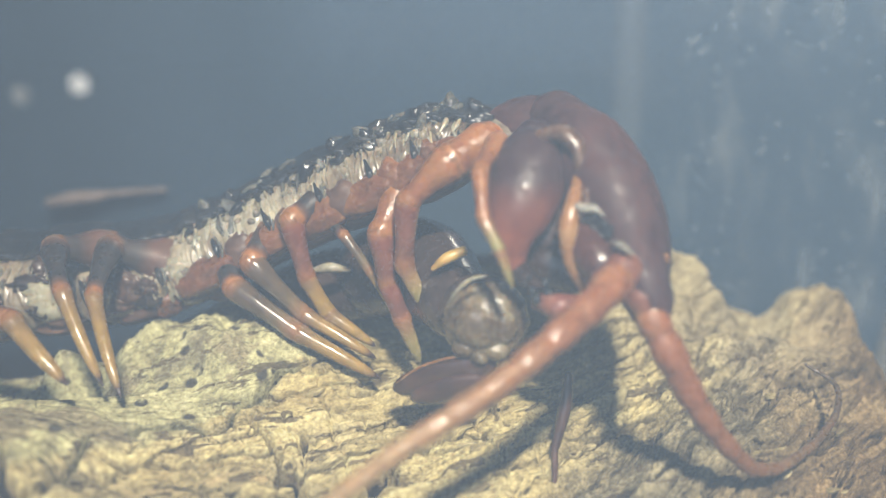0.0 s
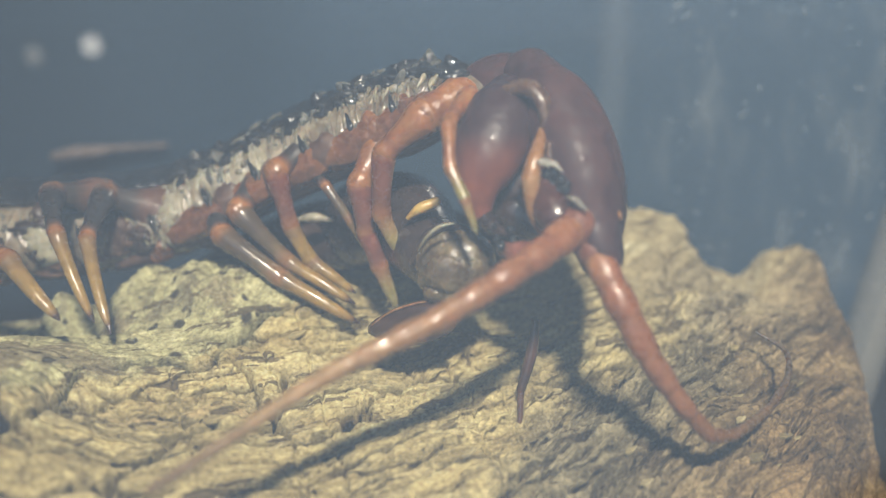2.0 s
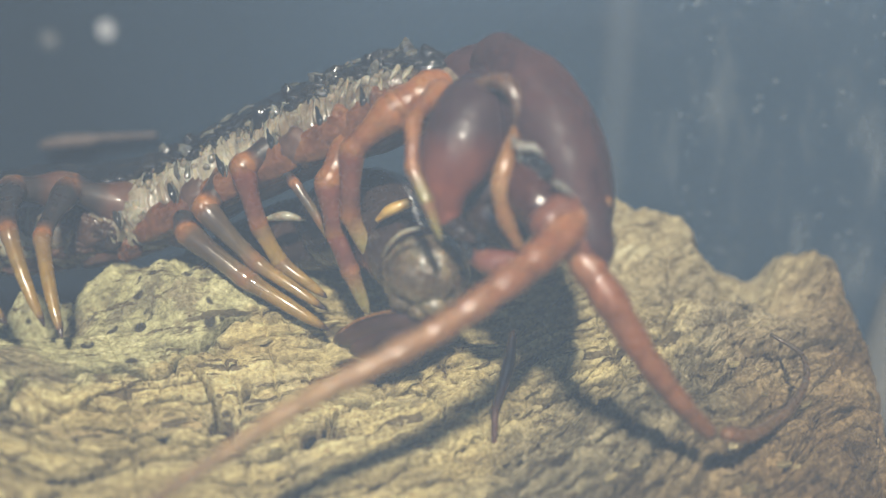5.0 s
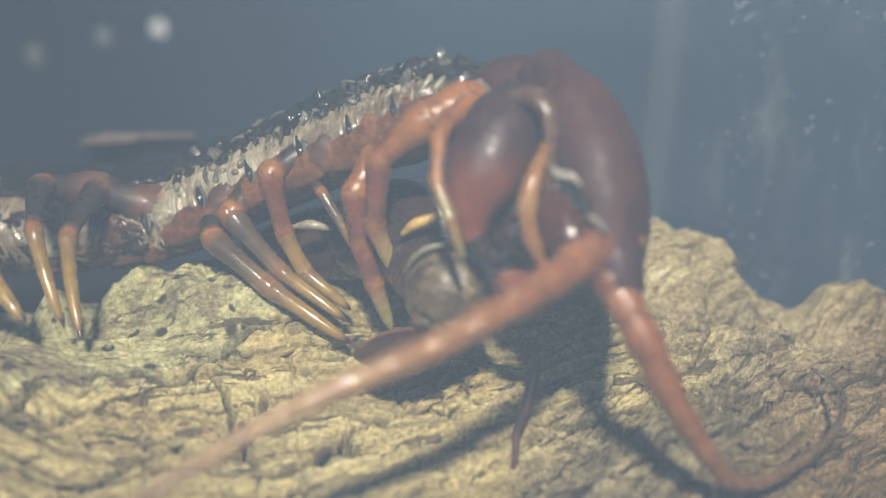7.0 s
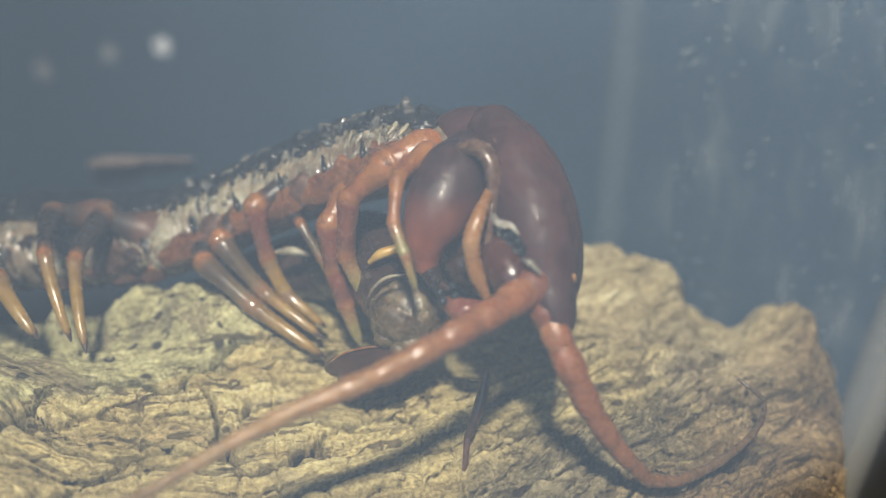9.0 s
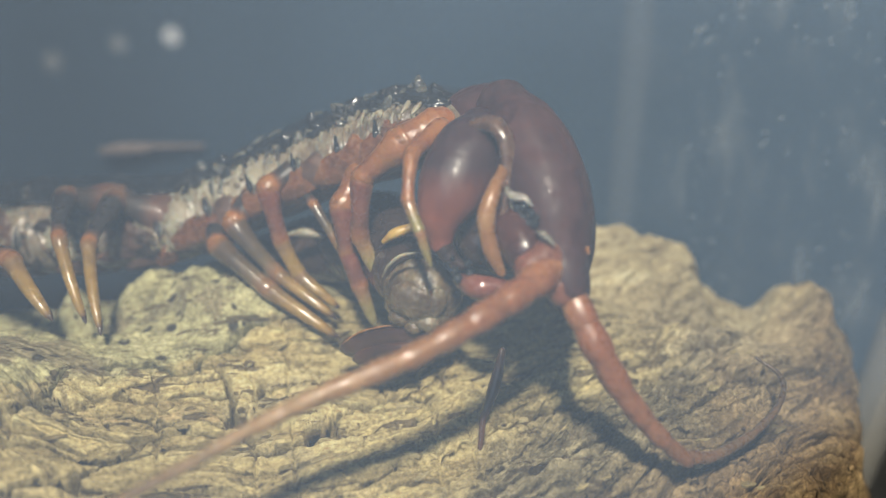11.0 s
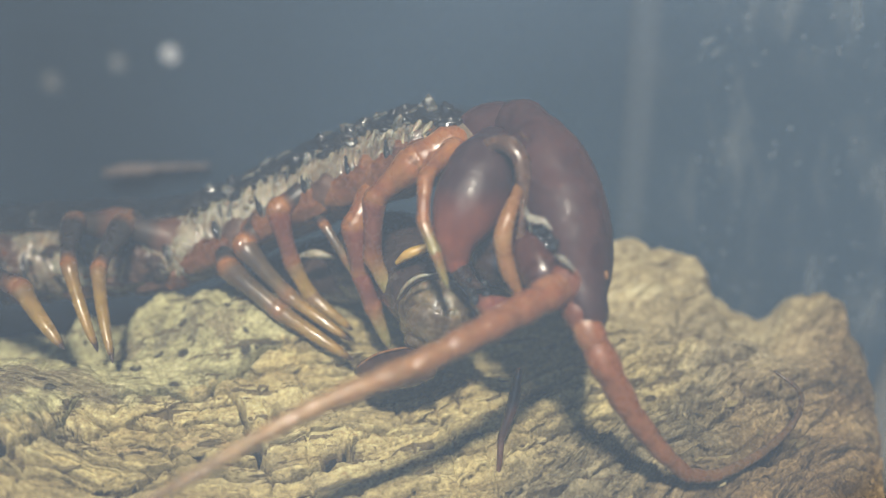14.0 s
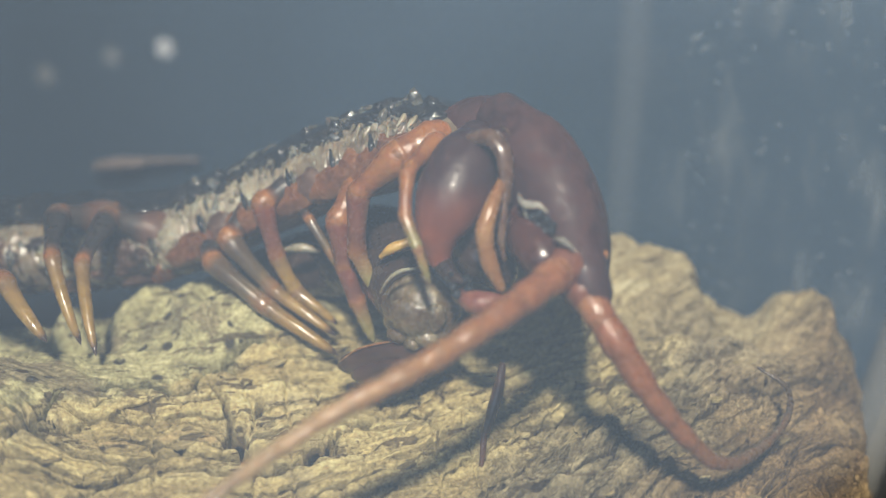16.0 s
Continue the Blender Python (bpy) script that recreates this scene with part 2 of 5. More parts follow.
def bark_material():
    m, nt, b = nodes_of("cork_bark")
    grain = noise_of(nt, 330, 8, (0.24, 1, 1), (0, 0, 30), 0.70)
    streak = noise_of(nt, 620, 6, (0.14, 1, 1), (0, 0, 30), 0.62)
    patch = noise_of(nt, 95, 7, rough=0.65)
    blot = noise_of(nt, 430, 7, rough=0.68)
    fine = noise_of(nt, 2300, 7, rough=0.78)
    cream = ramp(nt, grain, [(0.28, (0.13, 0.094, 0.050)), (0.38, (0.30, 0.240, 0.122)), (0.48, (0.49, 0.415, 0.215)), (0.66, (0.635, 0.56, 0.325))])
    grey = ramp(nt, blot, [(0.30, (0.075, 0.067, 0.050)), (0.50, (0.21, 0.185, 0.125)), (0.70, (0.40, 0.355, 0.235))])
    rust = ramp(nt, grain, [(0.34, (0.035, 0.022, 0.014)), (0.40, (0.15, 0.088, 0.042)), (0.52, (0.31, 0.205, 0.098)), (0.72, (0.46, 0.335, 0.17))])
    lichen = ramp(nt, blot, [(0.36, (0.20, 0.19, 0.125)), (0.45, (0.345, 0.335, 0.195)), (0.52, (0.455, 0.445, 0.26)), (0.66, (0.57, 0.55, 0.34))])
    col = mixed(nt, times(nt, ramp(nt, patch, [(0.54, (0, 0, 0)), (0.60, (1, 1, 1))]), 0.55), cream, grey)
    col = mixed(nt, times(nt, region(nt, (0.72, -0.70, 0), -3.55, 0.5, 1.0), region(nt, (1, 0.1, 0), 1.0, 0.6, 0.6), 0.92), col, grey)
    col = mixed(nt, times(nt, region(nt, (0.25, 0.97, 0), 6.9, 1.0, 0.8), 0.6), col, ramp(nt, grain, [(0.30, (0.15, 0.115, 0.082)), (0.45, (0.40, 0.345, 0.245)), (0.66, (0.58, 0.52, 0.40))]))
    # shade in the fold below the far lump, painted on as grey
    fold_shade = times(nt, region(nt, (0, 1, 0), 7.2, 0.35, 0.6), region(nt, (0.15, -1, 0), -7.75, 0.35, 0.6), region(nt, (1, 0, 0), 1.75, 0.35, 0.5), region(nt, (-1, 0, 0), -2.95, 0.3, 0.5), 0.72)
    col = mixed(nt, fold_shade, col, ramp(nt, blot, [(0.35, (0.10, 0.082, 0.064)), (0.62, (0.20, 0.17, 0.132))]))
    col = mixed(nt, times(nt, region(nt, (0.90, -0.42, 0), -0.75, 0.9, 0.9), 0.8), col, rust)
    plate = times(nt, region(nt, (-0.78, 0.62, 0), 4.77, 0.06, 0.30), region(nt, (-1, 0.15, 0), 1.75, 0.25, 0.5))
    col = mixed(nt, times(nt, plate, 0.9), col, lichen)
    col = mixed(nt, times(nt, plate, ramp(nt, patch, [(0.42, (0.75, 0.75, 0.75)), (0.46, (0, 0, 0))])), col, (0.21, 0.172, 0.112))
    col = mixed(nt, times(nt, plate, ramp(nt, noise_of(nt, 140, 6, rough=0.65), [(0.56, (0, 0, 0)), (0.59, (0.6, 0.6, 0.6))])), col, (0.17, 0.15, 0.105))
    # dark spots on the lichen, dark threads along the grain
    vor = nt.nodes.new("ShaderNodeTexVoronoi")
    vor.inputs["Scale"].default_value = 560
    co = nt.nodes.new("ShaderNodeTexCoord")
    nt.links.new(co.outputs["Object"], vor.inputs["Vector"])
    spots = times(nt, ramp(nt, vor.outputs["Distance"], [(0.24, (1, 1, 1)), (0.33, (0, 0, 0))]), ramp(nt, noise_of(nt, 260, 3), [(0.50, (0, 0, 0)), (0.55, (1, 1, 1))]))
    col = mixed(nt, times(nt, spots, plate), col, (0.055, 0.052, 0.042))
    col = mixed(nt, times(nt, ramp(nt, streak, [(0.385, (1, 1, 1)), (0.42, (0, 0, 0))]), 0.85), col, (0.075, 0.055, 0.036))
    # a net of thin brown lines where the cork has split
    for scale, stretch, seen in ((150, (0.4, 1, 1), 0.35), (420, (0.6, 1, 1), 0.3)):
        net = ramp(nt, noise_of(nt, scale, 7, stretch, (0, 0, 28), 0.6), [(0.482, (0, 0, 0)), (0.497, (1, 1, 1)), (0.503, (1, 1, 1)), (0.518, (0, 0, 0))])
        gate = ramp(nt, noise_of(nt, scale * 0.7 + 31, 3), [(0.45, (0, 0, 0)), (0.55, (1, 1, 1))])
        col = mixed(nt, times(nt, net, gate, seen), col, (0.07, 0.048, 0.030))
    # brown inner cork in the splits; shade in cracks and hollows painted in too
    crack_mask = nt.nodes.new("ShaderNodeAttribute")
    crack_mask.attribute_name = "cork_shade"
    crack_tone = mixed(nt, ramp(nt, crack_mask.outputs["Fac"], [(0.95, (0, 0, 0)), (1.0, (1, 1, 1))]), ramp(nt, fine, [(0.3, (0.045, 0.033, 0.022)), (0.7, (0.12, 0.085, 0.052))]), (0.012, 0.010, 0.009))
    col = mixed(nt, times(nt, crack_mask.outputs["Fac"], 0.9), col, crack_tone)
    at = nt.nodes.new("ShaderNodeAttribute")
    at.attribute_name = "plate_tone"
    col = mixed(nt, 0.55, col, ramp(nt, at.outputs["Fac"], [(0.0, (0.22, 0.20, 0.18)), (0.5, (0.5, 0.5, 0.48)), (1.0, (0.76, 0.75, 0.70))]), "OVERLAY")
    col = mixed(nt, 0.8, col, ramp(nt, fine, [(0.36, (0.22, 0.21, 0.18)), (0.62, (0.84, 0.83, 0.78))]), "OVERLAY")
    nt.links.new(col, b.inputs["Base Color"])
    b.inputs["Roughness"].default_value = 0.85
    b.inputs["Specular IOR Level"].default_value = 0.25
    add = nt.nodes.new("ShaderNodeMath")
    add.operation = "MULTIPLY_ADD"
    nt.links.new(streak, add.inputs[0])
    add.inputs[1].default_value = 1.5
    nt.links.new(fine, add.inputs[2])
    bumped(nt, b, add.outputs[0], 0.75, 0.0004)
    return m


def flake_material():
    m, nt, b = nodes_of("bark_flake")
    info = nt.nodes.new("ShaderNodeObjectInfo")
    fine = noise_of(nt, 1500, 6, rough=0.7)
    grain = noise_of(nt, 700, 5, (0.25, 1, 1))
    col = ramp(nt, info.outputs["Random"], [(0.0, (0.15, 0.12, 0.065)), (0.35, (0.27, 0.225, 0.12)), (0.7, (0.38, 0.325, 0.175)), (1.0, (0.46, 0.40, 0.235))])
    col = mixed(nt, 0.6, col, ramp(nt, grain, [(0.3, (0.2, 0.19, 0.17)), (0.7, (0.8, 0.79, 0.76))]), "OVERLAY")
    col = mixed(nt, 0.5, col, ramp(nt, fine, [(0.3, (0.25, 0.24, 0.22)), (0.7, (0.8, 0.79, 0.76))]), "OVERLAY")
    nt.links.new(col, b.inputs["Base Color"])
    b.inputs["Roughness"].default_value = 0.85
    b.inputs["Specular IOR Level"].default_value = 0.25
    bumped(nt, b, fine, 0.8, 0.0003)
    return m


def hazy(name, color, haze, gloss, dust=0.0, smears=0.0, edge=None, dim_end=None):
    """Scuffed clear plastic: mostly clear, part scattering."""
    m, nt, b = nodes_of(name)
    nt.nodes.remove(b)
    out = nt.nodes["Material Output"]
    clear = nt.nodes.new("ShaderNodeBsdfTransparent")
    diff = nt.nodes.new("ShaderNodeBsdfDiffuse")
    diff.inputs[0].default_value = (*color, 1)
    shine = nt.nodes.new("ShaderNodeBsdfGlossy")
    shine.inputs["Roughness"].default_value = 0.12
    big = noise_of(nt, 40, 3, (1, 1, 0.4))
    specks = noise_of(nt, 900, 2)
    lay = nt.nodes.new("ShaderNodeMath")
    lay.operation = "MULTIPLY_ADD"
    nt.links.new(ramp(nt, specks, [(0.70, (0, 0, 0)), (0.76, (1, 1, 1))]), lay.inputs[0])
    lay.inputs[1].default_value = dust
    nt.links.new(ramp(nt, big, [(0.3, (haze * 0.85,) * 3), (0.7, (haze * 1.15,) * 3)]), lay.inputs[2])
    haze_out = lay.outputs[0]
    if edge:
        # haze veil masked out past a slanting line, to keep the corner beyond dark
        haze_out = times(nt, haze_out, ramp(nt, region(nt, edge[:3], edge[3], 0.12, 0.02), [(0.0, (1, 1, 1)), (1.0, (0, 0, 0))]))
    if dim_end:
        # scatter thinned towards one end, painting in the wall's fall-off in brightness
        haze_out = times(nt, haze_out, ramp(nt, region(nt, (1, 0, 0), dim_end[0], dim_end[1], 0.4), [(0.0, (dim_end[2],) * 3), (1.0, (1, 1, 1))]))
    body = diff.outputs[0]
    if smears:
        zone = region(nt, (1, 0, 0), 1.5, 0.8, 0.6)
        wet = times(nt, ramp(nt, noise_of(nt, 260, 5, (1, 1, 0.30), rough=0.7), [(0.52, (0, 0, 0)), (0.74, (1, 1, 1))]), zone, smears)
        dots = times(nt, ramp(nt, noise_of(nt, 900, 2), [(0.66, (0, 0, 0)), (0.70, (1, 1, 1))]), zone, 0.42)
        both = nt.nodes.new("ShaderNodeMath")
        both.operation = "MAXIMUM"
        nt.links.new(wet, both.inputs[0])
        nt.links.new(dots, both.inputs[1])
        chalk = nt.nodes.new("ShaderNodeBsdfDiffuse")
        chalk.inputs[0].default_value = (0.34, 0.36, 0.36, 1)
        lay2 = nt.nodes.new("ShaderNodeMixShader")
        nt.links.new(both.outputs[0], lay2.inputs[0])
        nt.links.new(body, lay2.inputs[1])
        nt.links.new(chalk.outputs[0], lay2.inputs[2])
        body = lay2.outputs[0]
    one = nt.nodes.new("ShaderNodeMixShader")
    nt.links.new(haze_out, one.inputs[0])
    nt.links.new(clear.outputs[0], one.inputs[1])
    nt.links.new(body, one.inputs[2])
    two = nt.nodes.new("ShaderNodeMixShader")
    two.inputs[0].default_value = gloss
    nt.links.new(one.outputs[0], two.inputs[1])
    nt.links.new(shine.outputs[0], two.inputs[2])
    nt.links.new(two.outputs[0], out.inputs[0])
    return m


def plain(name, dark, light, scale, rough):
    m, nt, b = nodes_of(name)
    n = noise_of(nt, scale, 6)
    nt.links.new(ramp(nt, n, [(0.3, dark), (0.7, light)]), b.inputs["Base Color"])
    b.inputs["Roughness"].default_value = rough
    bumped(nt, b, n, 0.3, 0.0005)
    return m


def glowing(name, color, strength):
    m, nt, b = nodes_of(name)
    b.inputs["Base Color"].default_value = (0.25, 0.22, 0.18, 1)
    b.inputs["Emission Color"].default_value = (*color, 1)
    b.inputs["Emission Strength"].default_value = strength
    return m


def two_tone(name, upper, lower, z0, z1, rough=0.32, coat=0.12):
    """Pigment that runs from one colour to another along the thing."""
    m = chitin(name, *lower, 220, rough, 0.25, 0.35, coat)
    nt = m.node_tree
    b = nt.nodes["Principled BSDF"]
    old = b.inputs["Base Color"].links[0].from_socket
    co = nt.nodes.new("ShaderNodeTexCoord")
    sep = nt.nodes.new("ShaderNodeSeparateXYZ")
    nt.links.new(co.outputs["Object"], sep.inputs[0])
    rng = nt.nodes.new("ShaderNodeMapRange")
    rng.inputs[1].default_value, rng.inputs[2].default_value = z0 * CM, z1 * CM
    nt.links.new(sep.outputs[2], rng.inputs[0])
    nt.links.new(mixed(nt, rng.outputs[0], old, upper), b.inputs["Base Color"])
    return m


VENOM = two_tone("venom_claw_chitin", (0.040, 0.019, 0.022), ((0.15, 0.042, 0.024), (0.24, 0.070, 0.038), (0.32, 0.115, 0.06)), 3.50, 3.86, 0.44, 0.08)
PREYHEAD = chitin("prey_head_chitin", (0.042, 0.026, 0.017), (0.115, 0.080, 0.046), (0.26, 0.215, 0.13), 330, 0.24, 0.6, 0.9, 0.6)
BARK = bark_material()
BARK_FLAKE = flake_material()
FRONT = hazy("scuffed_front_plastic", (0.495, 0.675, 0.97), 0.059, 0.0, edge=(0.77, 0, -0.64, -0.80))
WALL = hazy("scuffed_blue_plastic", (0.0435, 0.074, 0.114), 0.70, 0.03, 0.10, 0.36, dim_end=(-5.0, 5.0, 0.35))
SIDE = hazy("scuffed_side_plastic", (0.35, 0.42, 0.48), 0.02, 0.01, 0.04)
RIB = hazy("faint_rib_plastic", (0.26, 0.31, 0.37), 0.17, 0.04)
RIM = hazy("thick_plastic_edge", (0.36, 0.36, 0.34), 0.42, 0.06)
SOIL = plain("dark_soil", (0.010, 0.008, 0.007), (0.035, 0.028, 0.022), 500, 0.95)
TABLE = plain("dark_table", (0.006, 0.004, 0.003), (0.014, 0.009, 0.006), 60, 0.6)
ROOM = plain("dim_wall", (0.10, 0.12, 0.14), (0.14, 0.165, 0.19), 4, 0.9)


# ---- mesh helpers ----
def linked(name, bm, material, parent=None, label="", smooth=True):
    me = bpy.data.meshes.new(name)
    bm.to_mesh(me)
    bm.free()
    me.materials.append(material)
    if smooth:
        me.polygons.foreach_set("use_smooth", [True] * len(me.polygons))
    ob = new(name, me)
    if parent:
        ob.parent = parent
    if label:
        ob["label"] = label
    return ob


part = linked


def curve(points, radii, steps):
    """Points and radii glided through by a Catmull-Rom spline."""
    P = [Vector(p) for p in points]
    P = [P[0] * 2 - P[1], *P, P[-1] * 2 - P[-2]]
    R = [radii[0], *radii, radii[-1]]
    out = []
    for i in range(1, len(P) - 2):
        for k in range(steps):
            t = k / steps
            f = lambda a, b, c, d: 0.5 * (2 * b + (c - a) * t + (2 * a - 5 * b + 4 * c - d) * t * t + (3 * b - a - 3 * c + d) * t ** 3)
            out.append((f(*P[i - 1 : i + 3]), max(f(*R[i - 1 : i + 3]), 0.001)))
    out.append((P[-2], R[-2]))
    return out


def loft(rings, segs=16, flat=1.0, side=None, round_ends=True, bm=None, shape=None, span=(0.0, 1.0)):
    """A skin over rings (centre, radius), closed by rounded ends. flat: radius across side over the other radius."""
    bm = bm or bmesh.new()
    along = bm.verts.layers.float.get("along") or bm.verts.layers.float.new("along")
    pts = [c for c, _ in rings]
    n = len(pts)
    if round_ends:
        t0, t1 = (pts[0] - pts[1]).normalized(), (pts[-1] - pts[-2]).normalized()
        r0, r1 = rings[0][1], rings[-1][1]
        cap0 = [(pts[0] + t0 * r0 * math.sin(a), r0 * math.cos(a)) for a in (1.35, 1.0, 0.5)]
        cap1 = [(pts[-1] + t1 * r1 * math.sin(a), r1 * math.cos(a)) for a in (0.5, 1.0, 1.35)]
        rings = cap0 + list(rings) + cap1
        pts = [c for c, _ in rings]
        n = len(pts)
    up = Vector(side or (0, 0, 1)).normalized()
    loops = []
    for i, (c, r) in enumerate(rings):
        t = (pts[min(i + 1, n - 1)] - pts[max(i - 1, 0)]).normalized()
        a = up - t * up.dot(t)
        if a.length < 1e-4:
            a = Vector((1, 0, 0)) - t * t.x
        a.normalize()
        b = t.cross(a)
        up = a if side is None else up
        loop = []
        for k in range(segs):
            w = 2 * math.pi * k / segs
            s = shape(i / (n - 1), w) if shape else 1.0
            v = bm.verts.new((c + a * (r * flat * s * math.cos(w)) + b * (r * s * math.sin(w))) * CM)
            v[along] = span[0] + (span[1] - span[0]) * i / (n - 1)
            loop.append(v)
        loops.append(loop)
    for p, q in zip(loops, loops[1:]):
        for k in range(segs):
            bm.faces.new((p[k], p[(k + 1) % segs], q[(k + 1) % segs], q[k]))
    bm.faces.new(loops[0][::-1])
    bm.faces.new(loops[-1])
    return bm


def tube(points, radii, steps=6, segs=14, **kw):
    return loft(curve(points, radii, steps), segs, **kw)


def blob(centre, axes, segs=24, rings=16, rough=0.0, freq=4.0, bm=None):
    """An ellipsoid with three axis vectors, its skin made uneven by rough."""
    bm = bm or bmesh.new()
    c = Vector(centre)
    ax = [Vector(a) for a in axes]
    grid = []
    for j in range(rings + 1):
        th = math.pi * j / rings
        row = []
        for k in range(segs if 0 < j < rings else 1):
            ph = 2 * math.pi * k / segs
            d = Vector((math.sin(th) * math.cos(ph), math.sin(th) * math.sin(ph), math.cos(th)))
            s = 1 + rough * noise.noise(d * freq + c)
            row.append(bm.verts.new((c + (ax[0] * d.x + ax[1] * d.y + ax[2] * d.z) * s) * CM))
        grid.append(row)
    for j in range(rings):
        a, b = grid[j], grid[j + 1]
        for k in range(segs):
            q = [a[k % len(a)], b[k % len(b)], b[(k + 1) % len(b)], a[(k + 1) % len(a)]]
            q = list(dict.fromkeys(q))
            if len(q) > 2:
                bm.faces.new(q)
    return bm


def box(lo, hi, bevel=0.0, bm=None):
    bm = bm or bmesh.new()
    m = Matrix.Translation((Vector(lo) + Vector(hi)) / 2 * CM) @ Matrix.Diagonal((*((Vector(hi) - Vector(lo)) * CM), 1))
    bmesh.ops.create_cube(bm, size=1, matrix=m)
    if bevel:
        bmesh.ops.bevel(bm, geom=bm.edges[:], offset=bevel * CM, segments=2, affect="EDGES")
    return bm


def empty(name, label, category, group=""):
    ob = new(name)
    ob.empty_display_size = 0.005
    return tagged(ob, label, category, group)


# ---- room, table and tub ----
table = empty("table", "dark brown wooden table under the tub", "table")
part("tabletop", box((-60, -50, -4), (60, 60, -0.31), 0.3), TABLE, table, smooth=False)
for x in (-54, 54):
    for y in (-44, 54):
        part("leg", box((x - 3, y - 3, -75), (x + 3, y + 3, -4)), TABLE, table, smooth=False)


def room():
    """Plain walls that close the place, with one made-up opening behind the camera for the fill light."""
    x0, x1, y0, y1, z0, z1, d = -190, 170, -140, 180, -75, 175, 8
    for name, lo, hi, label in (
        ("floor", (x0, y0, z0 - d), (x1, y1, z0), "dark room floor"),
        ("ceiling", (x0, y0, z1), (x1, y1, z1 + d), "dim ceiling"),
        ("wall_north", (x0, y1, z0), (x1, y1 + d, z1), "dim blue-grey room wall behind the tub"),
        ("wall_east", (x1, y0, z0), (x1 + d, y1, z1), "dark brown room wall"),
        ("wall_west", (x0 - d, y0, z0), (x0, y1, z1), "dim room wall"),
    ):
        tagged(linked(name, box(lo, hi), ROOM if name != "wall_east" else TABLE, smooth=False), label, name.split("_")[0], kind="structure")
    bm = box((x0, y0 - d, z0), (-80, y0, z1))
    box((40, y0 - d, z0), (x1, y0, z1), bm=bm)
    box((-80, y0 - d, z0), (40, y0, 0), bm=bm)
    box((-80, y0 - d, 120), (40, y0, z1), bm=bm)
    tagged(linked("wall_south", bm, ROOM, smooth=False), "dim unseen room wall with an opening for the fill light", "wall", kind="structure")


room()
tub = empty("plastic_tub", "clear scuffed plastic tub with hazy walls on a dark table", "container")


def slab(corners, thick):
    """A flat wall through four corners, thickened along its normal."""
    bm = bmesh.new()
    c = [Vector(p) * CM for p in corners]
    nrm = (c[1] - c[0]).cross(c[3] - c[0]).normalized() * thick * CM
    a, b = [bm.verts.new(p) for p in c], [bm.verts.new(p + nrm) for p in c]
    bm.faces.new(a[::-1])
    bm.faces.new(b)
    for k in range(4):
        bm.faces.new((a[k], a[(k + 1) % 4], b[(k + 1) % 4], b[k]))
    return bm


back = part("back_wall", slab([(-16, 10.9, -0.1), (4.25, 9.15, -0.1), (5.6, 9.45, 8.5), (-18, 11.3, 8.5)], 0.15), WALL, tub, "blue-grey hazy back wall", smooth=False)
right = part("side_wall", slab([(4.85, 2.2, -0.1), (4.52, 8.95, -0.1), (5.9, 9.2, 8.5), (5.9, 2.0, 8.5)], -0.15), SIDE, tub, smooth=False)
left = part("side_wall", slab([(-16.1, 2.2, -0.1), (-16.1, 10.8, -0.1), (-18.1, 11.2, 8.5), (-18.1, 2.0, 8.5)], 0.15), SIDE, tub, smooth=False)
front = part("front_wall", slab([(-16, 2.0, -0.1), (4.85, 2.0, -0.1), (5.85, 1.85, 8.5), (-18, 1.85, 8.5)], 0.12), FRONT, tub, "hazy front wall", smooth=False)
for ob in (back, right, left, front):
    ob.visible_shadow = False
part("floor_plate", box((-16.2, 1.8, -0.3), (4.9, 11.0, -0.12)), SIDE, tub, smooth=False)
part("corner_edge", tube([(4.22, 9.02, -0.1), (4.87, 9.17, 4.0), (5.58, 9.32, 8.5)], [0.26, 0.26, 0.26], 4, 16), RIM, tub, "pale rounded corner edge")
part("moulded_rib", tube([(1.50, 9.42, -0.1), (1.50, 9.57, 4.0), (1.50, 9.72, 8.5)], [0.20, 0.20, 0.20], 4, 16), RIB, tub, "pale moulded rib")
soil = linked("soil", box((-15.9, 2.3, -0.1), (4.1, 8.9, 0.15)), SOIL, smooth=False)
tagged(soil, "dark damp soil on the floor of the tub", "soil", kind="stuff")


# ---- cork bark ----
def value_noise(x, y, seed):
    xi, yi = np.floor(x).astype(np.int64), np.floor(y).astype(np.int64)
    fx, fy = x - xi, y - yi
    fx, fy = fx * fx * fx * (fx * (fx * 6 - 15) + 10), fy * fy * fy * (fy * (fy * 6 - 15) + 10)

    def h(a, b):
        v = np.sin(a * 127.1 + b * 311.7 + seed * 74.7) * 43758.5453
        return v - np.floor(v)

    return (h(xi, yi) * (1 - fx) + h(xi + 1, yi) * fx) * (1 - fy) + (h(xi, yi + 1) * (1 - fx) + h(xi + 1, yi + 1) * fx) * fy


def fbm(x, y, seed, octaves=4, gain=0.5):
    total, amp, norm = 0, 1.0, 0
    for o in range(octaves):
        total, norm = total + amp * value_noise(x * 2**o, y * 2**o, seed + o), norm + amp
        amp *= gain
    return total / norm


OUTLINE = [(-7, 2.9), (-2, 2.7), (1.5, 3.3), (3.2, 5.0), (3.78, 6.6), (3.95, 8.0), (4.0, 8.85), (3.0, 9.02), (1.6, 9.15), (0.4, 9.0), (-1.2, 8.7), (-2.4, 8.3), (-3.2, 7.4), (-7, 7.0)]


